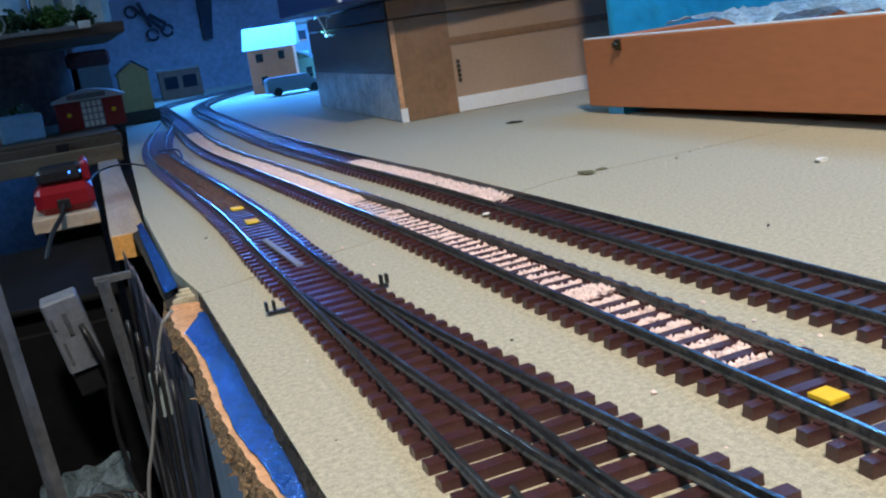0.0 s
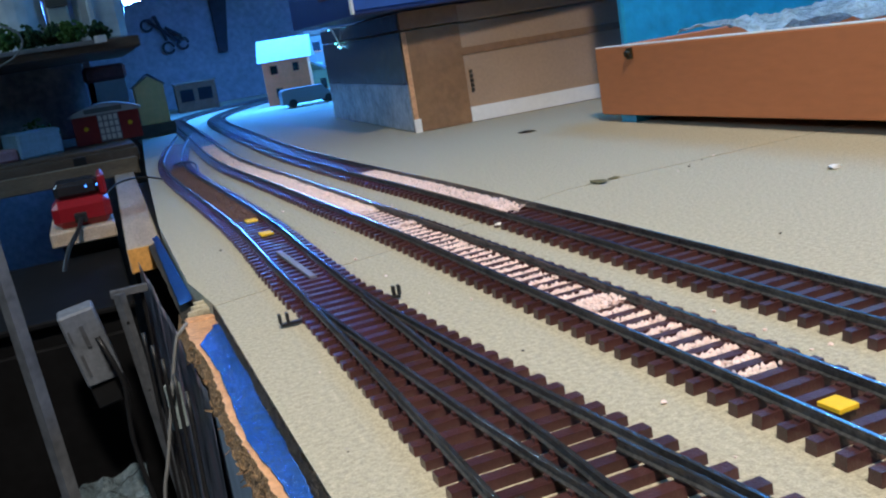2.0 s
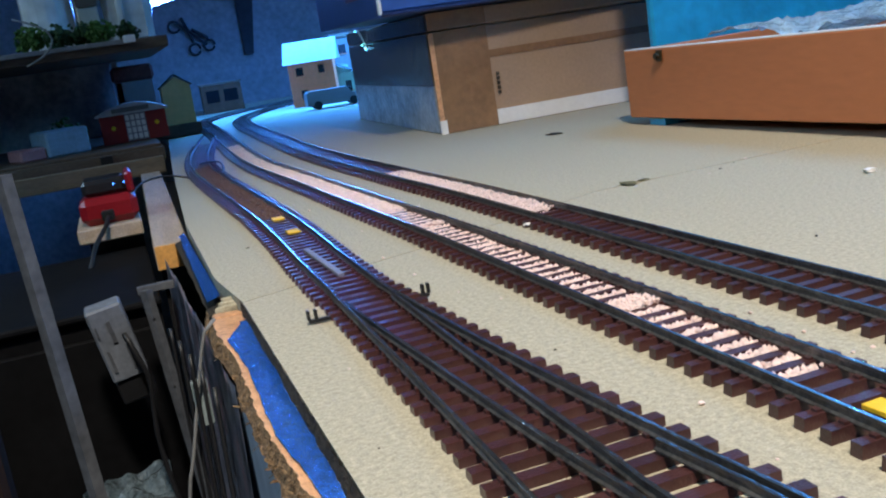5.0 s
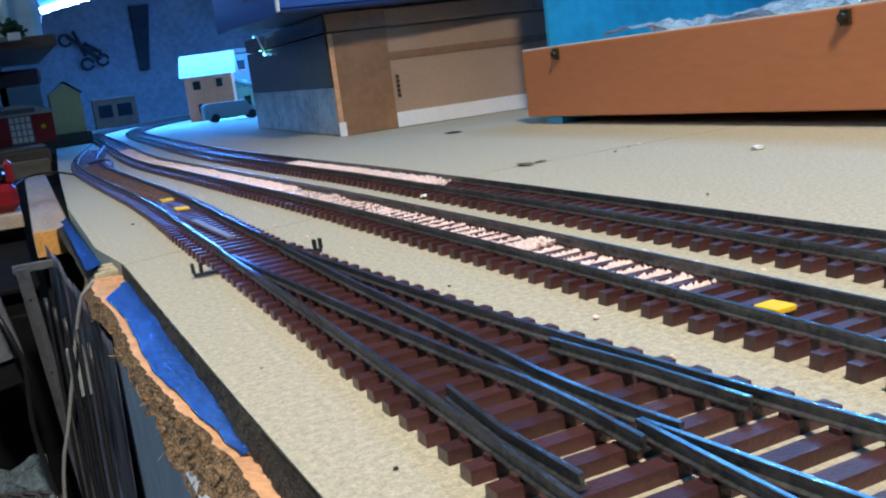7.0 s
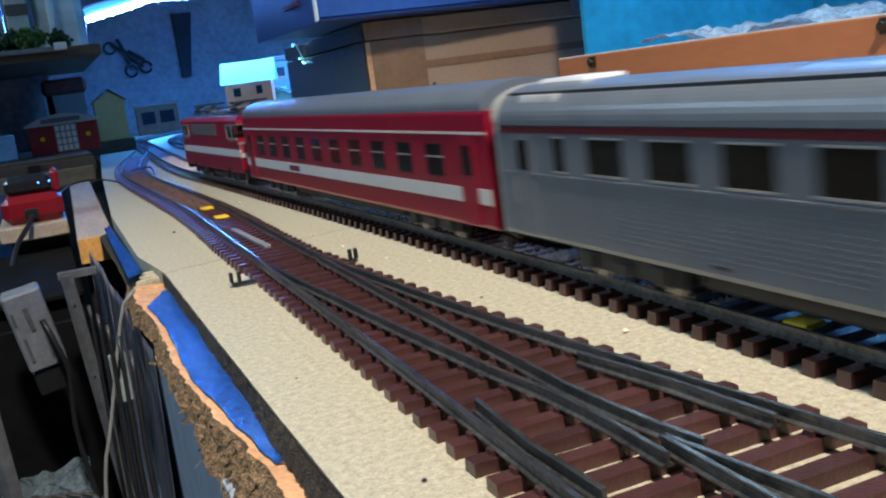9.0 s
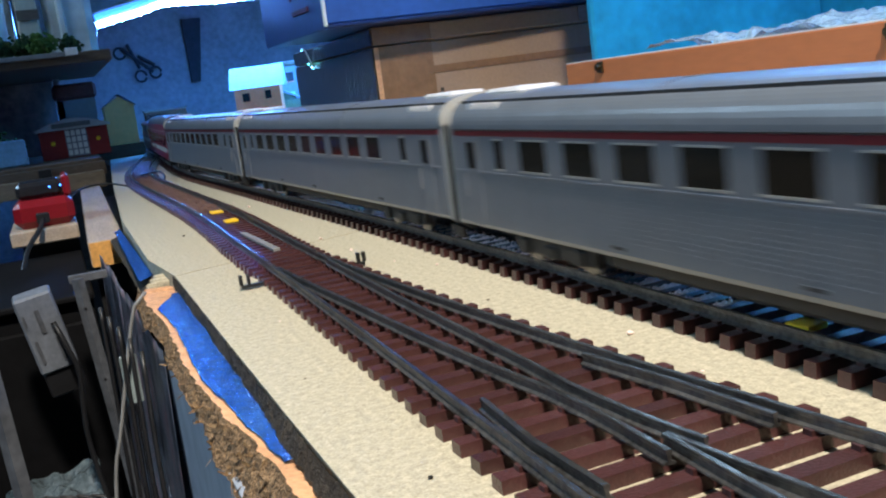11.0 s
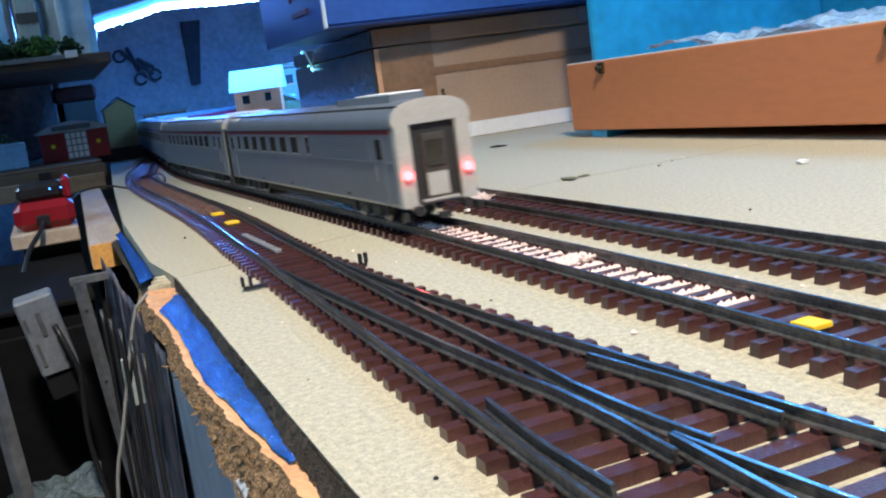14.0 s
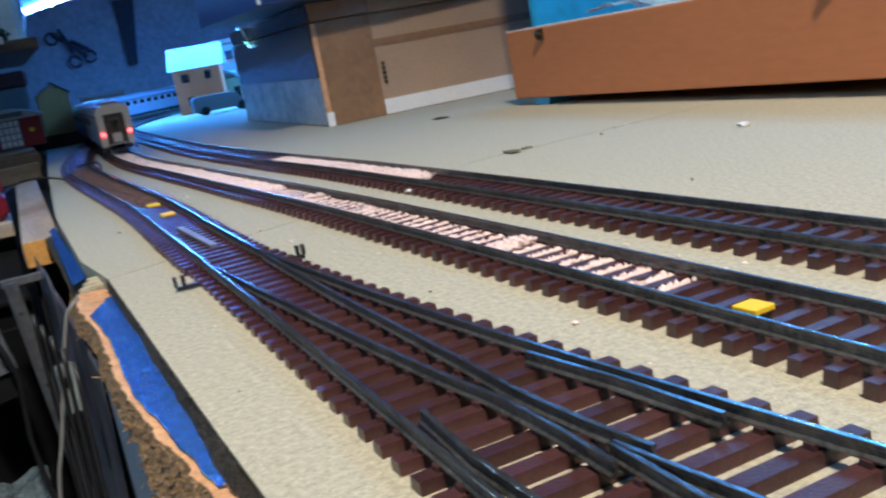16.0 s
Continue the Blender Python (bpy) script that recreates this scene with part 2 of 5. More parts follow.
def thing(name, label, category, at=(0, 0, 0), turn=0.0, group="", kind="", bm=None, material=None, smooth=False):
    ob = new(name, mesh_of(name, bm, material, smooth) if bm else None)
    ob.matrix_world = pose(*at, 0, 0, turn)
    return tagged(ob, label, category, group, kind)


def jitter(bm, amount, seed=1, scale=60.0):
    for v in bm.verts:
        v.co += noise.noise_vector(v.co * scale + Vector((seed * 7.3, seed, 0))) * amount
    return bm


def offset_path(points, d):
    out = []
    for i, p in enumerate(points):
        t = (points[min(i + 1, len(points) - 1)] - points[max(i - 1, 0)]).normalized()
        out.append(Vector((p.x + t.y * d, p.y - t.x * d, 0)))
    return out

# ---- the room ----
def wall(name, x0, x1, y0, y1, z0, z1, material, label):
    return thing(name, label, "wall", kind="structure", bm=block(x0, x1, y0, y1, z0, z1), material=material)


wall("wall_north", -1.6, 2.2, 2.30, 2.42, -0.8, 1.7, M_PLASTER, "rough grey plaster wall behind the layout")
wall("wall_west", -1.72, -1.6, -6.0, 2.42, -0.8, 1.7, M_PLASTER, "plain grey plaster wall")
wall("wall_east", 2.2, 2.32, -6.0, 2.42, -0.8, 1.7, M_PLASTER, "plain grey plaster wall")
wall("wall_south", -1.72, 2.32, -6.12, -6.0, -0.8, 1.7, M_PLASTER, "plain grey plaster wall")
thing("floor", "dark concrete workshop floor", "floor", kind="structure", bm=block(-1.72, 2.32, -6.12, 2.42, -0.9, -0.8), material=M_FLOOR)
thing("ceiling", "plain painted ceiling", "ceiling", kind="structure", bm=block(-1.72, 2.32, -6.12, 2.42, 1.7, 1.8), material=M_CEIL)

# ---- the layout's board ----
BOARD = thing("layout_board", "grey-beige fibreboard top with worn mouldy edge", "board")


def board_slab(name, outline, z0, z1, material, label=""):
    bm = bmesh.new()
    a = [bm.verts.new((x, y, z0)) for x, y in outline]
    b = [bm.verts.new((x, y, z1)) for x, y in outline]
    n = len(outline)
    for k in range(n):
        bm.faces.new((a[k], a[(k + 1) % n], b[(k + 1) % n], b[k]))
    bm.faces.new(a[::-1]), bm.faces.new(b)
    return part(name, bm, material, BOARD, label)


board_slab("near_panel", [(-0.0868, -5.9), (1.9, -5.9), (1.9, 0.2885), (0.10, 0.2865), (0.0, 0.2475), (-0.0855, 0.222), (-0.0864, 0.11), (-0.0868, 0.04)], -0.012, 0.0, M_BOARD)
board_slab("far_panel", [(-0.0855, 0.2232), (0.0, 0.2487), (0.10, 0.2877), (1.9, 0.2897), (1.9, 2.295), (-0.04, 2.295), (-0.04, 1.36), (-0.070, 0.83), (-0.088, 0.45), (-0.090, 0.276)], -0.012, 0.0, M_BOARD)

# ---- the tracks ----
RAIL_TOP, SLEEPER_TOP, GAUGE = 0.0056, 0.0029, 0.0173
TIE_TOP = 0.0022


def rail_profile(foot, top=RAIL_TOP):
    half = [(-0.0010, foot), (-0.0010, foot + 0.0003), (-0.00032, foot + 0.0006), (-0.00032, top - 0.0008), (-0.00050, top - 0.0006), (-0.00050, top - 0.0001), (-0.00038, top)]
    return half + [(-x, z) for x, z in reversed(half)]


RAIL_PROFILE, TURNOUT_PROFILE = rail_profile(SLEEPER_TOP), rail_profile(TIE_TOP + 0.0007, 0.0052)


def sleeper_mesh(length, width=0.0031):
    bm = block(-length / 2, length / 2, -width / 2, width / 2, 0.0, SLEEPER_TOP, 0.0)
    top = [v for v in bm.verts if v.co.z > 0.001]
    for v in top:
        v.co.x *= 0.985
        v.co.y *= 0.94
    for s in (-1, 1):
        for d in (-0.0019, 0.0019):
            x = s * GAUGE / 2 + d
            bbox(bm, x - 0.0006, x + 0.0006, -0.0009, 0.0009, SLEEPER_TOP - 0.0001, SLEEPER_TOP + 0.0006)
    return mesh_of("sleeper", bm, M_SLEEPER)


SLEEPER = sleeper_mesh(0.0300)


def stations(points, pitch):
    """Evenly spaced places along a track, each with its direction."""
    out, far, wanted = [], 0.0, pitch
    for p, q in zip(points, points[1:]):
        step = (q - p).length
        while far + step >= wanted:
            out.append((p.lerp(q, (wanted - far) / step), (q - p).normalized()))
            wanted += pitch
        far += step
    return out


def sleeper_row(parent, points, pitch, y_from=-9.0, y_to=9.0, mesh=SLEEPER):
    rnd = random.Random(5)
    for q, d in stations(points, pitch):
        if y_from < q.y < y_to:
            ob = new("sleeper", mesh)
            ob.parent = parent
            ob.matrix_local = pose(q.x + rnd.uniform(-0.00015, 0.00015), q.y, 0, 0, 0, math.degrees(math.atan2(-d.x, d.y)) + rnd.uniform(-0.5, 0.5))


def joined_sleepers(parent, points, pitch, keep):
    bm = bmesh.new()
    for q, d in stations(points, pitch):
        if keep(q):
            c = [(sx * 0.0145, sy * 0.00155, z) for sx in (-1, 1) for sy in (-1, 1) for z in (0, SLEEPER_TOP)]
            vs = [bm.verts.new((q.x + d.y * x + d.x * y, q.y - d.x * x + d.y * y, z)) for x, y, z in c]
            for f in ((0, 1, 3, 2), (4, 6, 7, 5), (0, 4, 5, 1), (2, 3, 7, 6), (1, 5, 7, 3)):
                bm.faces.new([vs[i] for i in f])
    tagged(part("far_sleepers", bm, M_SLEEPER, parent), kind="stuff")


def railed(name, points, profile, parent, label=""):
    """A rail whose running surface is worn bright and whose sides are dull."""
    ob = part(name, sweep(bmesh.new(), points, profile), M_RAIL, parent, label)
    top = max(z for _, z in profile)
    ob.data.materials.append(M_RAIL_HEAD)
    for f in ob.data.polygons:
        f.material_index = 1 if f.center.z > top - 0.0003 else 0
    return ob


def rail(parent, points, label="", profile=RAIL_PROFILE):
    return railed("rail", points, profile, parent, label)


ARC = [(0.53 - 0.5 * math.cos(radians(a)), 1.52 + 0.5 * math.sin(radians(a)), 0) for a in range(10, 91, 10)]
MAIN = smooth_path([(0.0105, -5.603, 0), (0.0105, -3.0, 0), (0.0105, -1.0, 0), (0.0105, -0.3, 0), (0.0105, 0.0, 0), (0.0100, 0.15, 0), (0.0085, 0.27, 0), (0.0045, 0.40, 0), (0.0010, 0.52, 0),
                    (-0.004, 0.68, 0), (-0.001, 0.83, 0), (0.0075, 1.0, 0), (0.0175, 1.2, 0), (0.026, 1.4, 0), *ARC, (0.7, 2.01, 0), (1.85, 2.0, 0)], 0.004)
main_track = thing("railway_track", "main model railway track with brown sleepers and pink chips", "railway track", group="tracks")
for side in (-1, 1):
    rail(main_track, offset_path(MAIN[::2], side * GAUGE / 2))
sleeper_row(main_track, MAIN, 0.0076, -0.25, 1.45)
joined_sleepers(main_track, MAIN, 0.0076, lambda q: q.y <= -0.25 or q.y >= 1.45)

BACK = smooth_path([(0.066, -2.0, 0), (0.0575, -0.4, 0), (0.0560, 0.0, 0), (0.0557, 0.10, 0), (0.0550, 0.25, 0), (0.0540, 0.35, 0), (0.0505, 0.45, 0), (0.0475, 0.58, 0), (0.047, 0.72, 0),
                    (0.052, 0.88, 0), (0.061, 1.1, 0), (0.075, 1.36, 0), (0.105, 1.55, 0), (0.20, 1.76, 0), (0.33, 1.88, 0), (0.55, 1.95, 0), (0.9, 1.95, 0), (1.85, 1.94, 0)], 0.004)
back_track = thing("railway_track", "second model track, bare brown sleepers, some pink chips", "railway track", group="tracks")
for side in (-1, 1):
    rail(back_track, offset_path(BACK[::2], side * GAUGE / 2))
sleeper_row(back_track, BACK, 0.0076, -0.2, 1.45)
joined_sleepers(back_track, BACK, 0.0076, lambda q: q.y <= -0.2 or q.y >= 1.45)

# the siding with its turnout: the toe at y = 0.185, the crossing near y = -0.03
TOE = 0.185


def stock_x(y, side):
    """x of the outer rails: both roads leave the toe, the one bending right, the other slightly left."""
    d = max(TOE - y, 0.0)
    return -0.0581 - d * 0.020 - d * d * 0.04 if side < 0 else -0.0405 + d * 0.025 + d * d * 0.225


def spread(y):
    return GAUGE + 0.0017 * min(1, max(0, (0.10 - y) / 0.08))


SIDING = smooth_path([(-0.0493, TOE, 0), (-0.0482, 0.25, 0), (-0.0460, 0.33, 0), (-0.0455, 0.40, 0), (-0.0470, 0.50, 0), (-0.0490, 0.62, 0), (-0.049, 0.72, 0), (-0.044, 0.82, 0), (-0.034, 0.92, 0), (-0.016, 1.05, 0), (0.006, 1.2, 0)], 0.004)
siding = thing("railway_track", "siding track with dark brown sleepers and worn rails", "railway track", group="tracks")
for side in (-1, 1):
    rail(siding, offset_path(SIDING[::2], side * GAUGE / 2))
sleeper_row(siding, SIDING, 0.0076, TOE + 0.003, 1.06)
YS = [TOE - 0.005 * i for i in range(0, 75)]
left_stock = [Vector((stock_x(y, -1), y, 0)) for y in YS]
right_stock = [Vector((stock_x(y, 1), y, 0)) for y in YS]
left_close = [Vector((stock_x(y, 1) - spread(y), y, 0)) for y in YS]
right_close = [Vector((stock_x(y, -1) + spread(y), y, 0)) for y in YS]
turnout = thing("turnout", "model railway turnout with check rails and point clips", "turnout")
rail(turnout, left_stock, "", TURNOUT_PROFILE), rail(turnout, right_stock, "", TURNOUT_PROFILE)
KNUCKLE, NOSE = 0.004, -0.0235
rail(turnout, [p for p in right_close if KNUCKLE < p.y < TOE - 0.012] + [Vector((-0.0436, -0.006, 0)), Vector((-0.0430, -0.015, 0)), Vector((-0.0423, -0.022, 0)), Vector((-0.0414, -0.0287, 0))], "movable blade running out as a wing rail", TURNOUT_PROFILE)
rail(turnout, [p for p in left_close if KNUCKLE < p.y < TOE - 0.012] + [Vector((-0.0474, -0.006, 0)), Vector((-0.0474, -0.015, 0)), Vector((-0.0480, -0.0290, 0))], "movable blade running out as a wing rail", TURNOUT_PROFILE)
nose = Vector((-0.0449, NOSE, 0))
rail(turnout, [nose] + [p for p in right_close if p.y < NOSE - 0.012], "crossing rail", TURNOUT_PROFILE), rail(turnout, [nose + Vector((0.0004, 0, 0))] + [p for p in left_close if p.y < NOSE - 0.012], "crossing rail", TURNOUT_PROFILE)
check_l = [Vector((stock_x(y, -1) + 0.0028 + 0.0009 * abs(y + 0.013) / 0.02, y, 0)) for y in (0.009, 0.003, -0.004, -0.013, -0.022, -0.029, -0.033)]
check_r = [Vector((stock_x(y, 1) - 0.0026 - 0.0007 * abs(y + 0.006) / 0.02, y, 0)) for y in (0.018, 0.012, 0.004, -0.005, -0.013, -0.021, -0.028)]
railed("check_rail", check_l, TURNOUT_PROFILE, turnout), railed("check_rail", check_r, TURNOUT_PROFILE, turnout)
CHAIR = mesh_of("rail_chair", block(-0.0016, 0.0016, -0.0009, 0.0009, TIE_TOP - 0.0003, TIE_TOP + 0.0009), M_SLEEPER)
for i in range(-1, 44):
    y = 0.1788 - 0.0081 * i
    x0, x1 = stock_x(y, -1) - 0.0050, stock_x(y, 1) + 0.0080
    bm = bbox(bmesh.new(), x0, x1, y - 0.0018, y + 0.0018, 0, TIE_TOP)
    for v in bm.verts:
        if v.co.z > 0.001:
            v.co.y = y + (v.co.y - y) * 0.94
    tie = part("sleeper", bm, M_SLEEPER, turnout)
    for x in (stock_x(y, -1), stock_x(y, 1), stock_x(y, -1) + spread(y), stock_x(y, 1) - spread(y)):
        ob = new("rail_chair", CHAIR)
        ob.parent = tie
        ob.matrix_local = pose(x, y, 0)
# throw bar with its two upturned forks
part("throw_bar", block(-0.0705, -0.0285, 0.1690, 0.1710, 0.0006, 0.0016), M_BLACK, turnout, "black plastic throw bar")
for x in (-0.0705, -0.0680, -0.0305, -0.0285):
    part("bar_fork", block(x - 0.0005, x + 0.0005, 0.1690, 0.1712, 0.0016, 0.0050, 0.0002), M_BLACK, turnout)


def chips(bm, rnd, x, y, z, r):
    vs = []
    for i in range(6):
        d = Vector(((1, 0, 0), (-1, 0, 0), (0, 1, 0), (0, -1, 0), (0, 0, 1), (0, 0, -1))[i])
        vs.append(bm.verts.new(Vector((x, y, z)) + d * r * rnd.uniform(0.5, 1.35) + Vector((rnd.uniform(-0.3, 0.3) * r, rnd.uniform(-0.3, 0.3) * r, 0))))
    for a, b, c in ((0, 2, 4), (2, 1, 4), (1, 3, 4), (3, 0, 4), (2, 0, 5), (1, 2, 5), (3, 1, 5), (0, 3, 5)):
        bm.faces.new((vs[a], vs[b], vs[c]))


def ballast(name, track_points, y0, y1, per_metre, material, label, size, fill, bare=0.0):
    """Chips strewn between the rails; for the first `bare` metres they lie only in the gaps between sleepers."""
    rnd = random.Random(11)
    run = [p for p in track_points if y0 < p.y < y1]
    ties = np.array([q.y for q, _ in stations(track_points, 0.0076)])
    bm = bmesh.new()
    for _ in range(int(per_metre * (y1 - y0))):
        p = rnd.choice(run)
        k = noise.noise(Vector((p.y * 45, 3, 0)))
        high = fill + 0.0012 * max(k, -0.6)
        u, y = rnd.uniform(-0.0069, 0.0069), p.y + rnd.uniform(-0.002, 0.002)
        if p.y - y0 < bare and k < 0.32:
            high = min(high, 0.0022)
        if p.y - y0 < bare and k < (0.32 if p.y - y0 < 0.13 else 0.2) and np.abs(ties - y).min() < 0.0020:
            continue
        chips(bm, rnd, p.x + u, y, 0.0006 + rnd.random() ** 0.6 * high, rnd.uniform(0.5, 1.2) * size)
    return thing(name, label, "ballast", kind="stuff", bm=bm, material=material)


ballast("pink_ballast", MAIN, 0.0285, 0.60, 52000, M_PINK, "pale pink stone chips between the rails", 0.00074, 0.0032, 0.30)
ballast("pink_ballast", MAIN, 0.60, 0.95, 9000, M_PINK, "pale pink stone chips between the rails", 0.0010, 0.0030)
ballast("pink_ballast", BACK, 0.255, 0.47, 36000, M_PINK, "pale pink stone chips between the rails", 0.00065, 0.0036)
ballast("brown_ballast", SIDING, 0.385, 0.75, 14000, M_EARTH, "brown stone chips between the siding's rails", 0.0009, 0.0030)

# ---- the board's broken edge ----
def edge_noise(y, k, amount):
    return amount * (noise.noise(Vector((y * 38.0, k, 0))) + 0.6 * noise.noise(Vector((y * 120.0, k + 5, 0))) + 0.35 * noise.noise(Vector((y * 420.0, k + 9, 0))))


def strip(bm, ys, left, right):
    """A sheet between two edges, each a function of y giving x and z, with a few columns between."""
    rows = []
    for y in ys:
        (xa, za), (xb, zb) = left(y), right(y)
        rows.append([bm.verts.new((xa + (xb - xa) * u, y, za + (zb - za) * u)) for u in (0, 0.33, 0.66, 1)])
    for r, s in zip(rows, rows[1:]):
        for k in range(3):
            bm.faces.new((r[k], r[k + 1], s[k + 1], s[k]))
    return bm


def along(y, ys, xs):
    return float(np.interp(y, ys, xs))


def board_edge(y):
    return along(y, (0.0, 0.05, 0.108, 0.22), (-0.0874, -0.0871, -0.0866, -0.0858)) + edge_noise(y, 2, 0.0005), -0.0003


def ledge_in(y):
    return along(y, (-0.02, 0.039, 0.066, 0.11, 0.205), (-0.0898, -0.0888, -0.0881, -0.0875, -0.0864)) + edge_noise(y, 4, 0.0006), -0.0045


def blue_edge(y):
    return along(y, (0.030, 0.041, 0.054, 0.074, 0.095, 0.123, 0.156, 0.192, 0.21), (-0.0905, -0.0912, -0.0930, -0.0940, -0.0958, -0.0950, -0.0942, -0.0958, -0.0890)) + edge_noise(y, 1, 0.0007), -0.0047


def skin_edge(y):
    return min(along(y, (0.030, 0.043, 0.057, 0.075, 0.095, 0.125, 0.166, 0.205), (-0.0924, -0.0930, -0.0946, -0.0960, -0.0972, -0.0970, -0.0962, -0.0980)), blue_edge(y)[0] - 0.0006) + 0.0004 - abs(edge_noise(y, 2, 0.0017)), -0.0050


def chip_low(y):
    k = min(1, max(0, (0.085 - y) / 0.06))
    return skin_edge(y)[0] - 0.0022 - 0.0040 * k + edge_noise(y, 3, 0.0006 + 0.0005 * k), -0.0115 - 0.0060 * k + edge_noise(y, 7, 0.002)


EDGE_Y = [-0.4 + 0.001 * i for i in range(628)]
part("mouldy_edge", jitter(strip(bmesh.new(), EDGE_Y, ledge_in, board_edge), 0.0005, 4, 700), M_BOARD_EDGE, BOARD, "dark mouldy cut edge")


def crinkle(ys, left, right):
    """A film between two edges, crumpled into small sharp folds."""
    bm, rows = bmesh.new(), []
    for y in ys:
        (xa, za), (xb, zb) = left(y), right(y)
        rows.append([])
        for k in range(9):
            p = Vector((xa + (xb - xa) * k / 8, y, za + (zb - za) * k / 8))
            p.z += 0.00045 * abs(noise.noise(Vector((p.x * 420 + y * 160, y * 210, 1)))) + 0.00022 * abs(noise.noise(Vector((p.x * 900, y * 600, 4))))
            rows[-1].append(bm.verts.new(p))
    for r, t in zip(rows, rows[1:]):
        for k in range(8):
            bm.faces.new((r[k], r[k + 1], t[k + 1], t[k]))
    return bm


lower = thing("chipboard_shelf", "broken chipboard edge with torn blue film on top", "board")
part("blue_film", crinkle([y for y in EDGE_Y if 0.028 < y < 0.213], blue_edge, ledge_in), M_FOIL, lower, "shiny torn blue plastic film")
part("pale_skin", strip(bmesh.new(), [y for y in EDGE_Y if y < 0.245], skin_edge, lambda y: (ledge_in(y)[0] + 0.0010, -0.0056)), M_CHIP_CUT, lower, "pale orange bare chipboard")


def broken_side():
    bm, rows = bmesh.new(), []
    for y in [-0.3 + 0.0013 * i for i in range(420)]:
        (xa, za), (xb, zb) = skin_edge(y), chip_low(y)
        row = []
        for k in range(12):
            u = k / 11
            p = Vector((xa + (xb - xa) * u, y, za + (zb - za) * u))
            if k:
                p += noise.noise_vector(p * 900) * 0.0004 + noise.noise_vector(p * 260) * 0.0003
            row.append(bm.verts.new(p))
        rows.append(row)
    for r, s in zip(rows, rows[1:]):
        for k in range(11):
            bm.faces.new((r[k], r[k + 1], s[k + 1], s[k]))
    return bm


part("broken_side", broken_side(), M_CHIP, lower, "crumbling chipboard side with loose flakes")
part("underside", block(-0.0905, -0.0875, -0.5, 0.226, -0.020, -0.0125), M_CHIP, lower)
rnd = random.Random(4)
for i in range(200):
    y = rnd.uniform(-0.09, 0.09 if i % 3 else 0.2)
    (xa, za), (xb, zb), u = chip_low(y), skin_edge(y), rnd.uniform(0, 0.85)
    bm, p = bmesh.new(), Vector((xa + (xb - xa) * u - 0.0003, y, za + (zb - za) * u))
    d = Vector((rnd.uniform(-1, 0), rnd.uniform(-1, 1), rnd.uniform(-1, 0.6))).normalized() * rnd.uniform(0.0008, 0.0026)
    e = Vector((0.0002, 0.0003, 0.0002))
    vs = [bm.verts.new(q) for q in (p - e, p + e, p + d + e * 0.6, p + d - e * 0.6)]
    bm.faces.new(vs)
    bmesh.ops.solidify(bm, geom=bm.faces[:], thickness=0.0003)
    part("flake", bm, M_FLAKE if i % 2 else M_CHIP, lower)
# the far film, the lifted splinter at the seam
part("blue_film", crinkle([0.262 + 0.0011 * i for i in range(170)], lambda y: (-0.0960 + 0.0025 * (y - 0.26) / 0.19 + edge_noise(y, 11, 0.0006), -0.0062), lambda y: (-0.0902, -0.0045)), M_FOIL, lower, "shiny blue plastic film")
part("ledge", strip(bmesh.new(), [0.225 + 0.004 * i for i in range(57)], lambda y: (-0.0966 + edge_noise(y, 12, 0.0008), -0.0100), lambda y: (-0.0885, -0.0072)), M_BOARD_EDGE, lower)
part("splinter", jitter(block(-0.0965, -0.086, 0.227, 0.233, -0.0065, -0.0046, 0.0006), 0.0010, 3, 260), M_CHIP_CUT, lower, "torn chipboard lump at the panel seam")
for i in range(4):
    part("splinter", jitter(block(-0.0950 + 0.002 * i, -0.0850 + 0.0008 * i, 0.236 + 0.004 * i, 0.2385 + 0.004 * i, -0.0055, -0.0030 + 0.0005 * (i % 3), 0.0004), 0.0010, 5 + i, 240), M_BOARD, lower, "lifted splinter of fibreboard")

plank = thing("pine_plank", "pale pine plank with an orange sawn end", "plank", at=(-0.0990, 0.450, -0.0245), turn=-1.3)
part("plank_body", block(-0.0100, 0.0104, 0.0006, 0.52, 0, 0.0150, 0.0008), M_WOOD, plank)
part("sawn_end", block(-0.0096, 0.0100, -0.0006, 0.0005, 0.0004, 0.0146), M_WOOD_END, plank, "orange sawn end grain")
thing("plank_support", "dark painted batten under the pine plank", "batten", at=(-0.1010, 0.470, -0.0245), turn=-2.3, bm=block(-0.006, 0.020, 0, 0.50, -0.30, -0.0005), material=M_BLACK)

# ---- small things on the board and on the tracks ----
def plate(name, label, x, y, z, sx, sy, sz, turn, material, category="plate"):
    return thing(name, label, category, at=(x, y, z), turn=turn, bm=block(-sx / 2, sx / 2, -sy / 2, sy / 2, 0, sz, min(sx, sz) * 0.12), material=material)


plate("yellow_tile", "small bright yellow plastic tile between the rails", 0.0093, 0.0058, SLEEPER_TOP + 0.0001, 0.0052, 0.0060, 0.0011, 3, M_YELLOW, "tile")
plate("yellow_tile", "small flat yellow plastic tile on the siding", -0.0438, 0.379, SLEEPER_TOP + 0.0001, 0.0062, 0.009, 0.0010, 0, M_YELLOW, "tile")
plate("yellow_tile", "small flat yellow plastic tile on the siding", -0.0447, 0.331, SLEEPER_TOP + 0.0001, 0.0062, 0.009, 0.0010, 0, M_YELLOW, "tile")
plate("metal_strip", "bare steel strip lying between the siding's rails", -0.0485, 0.247, SLEEPER_TOP + 0.0001, 0.0026, 0.062, 0.0012, 1, M_CABLE, "strip")


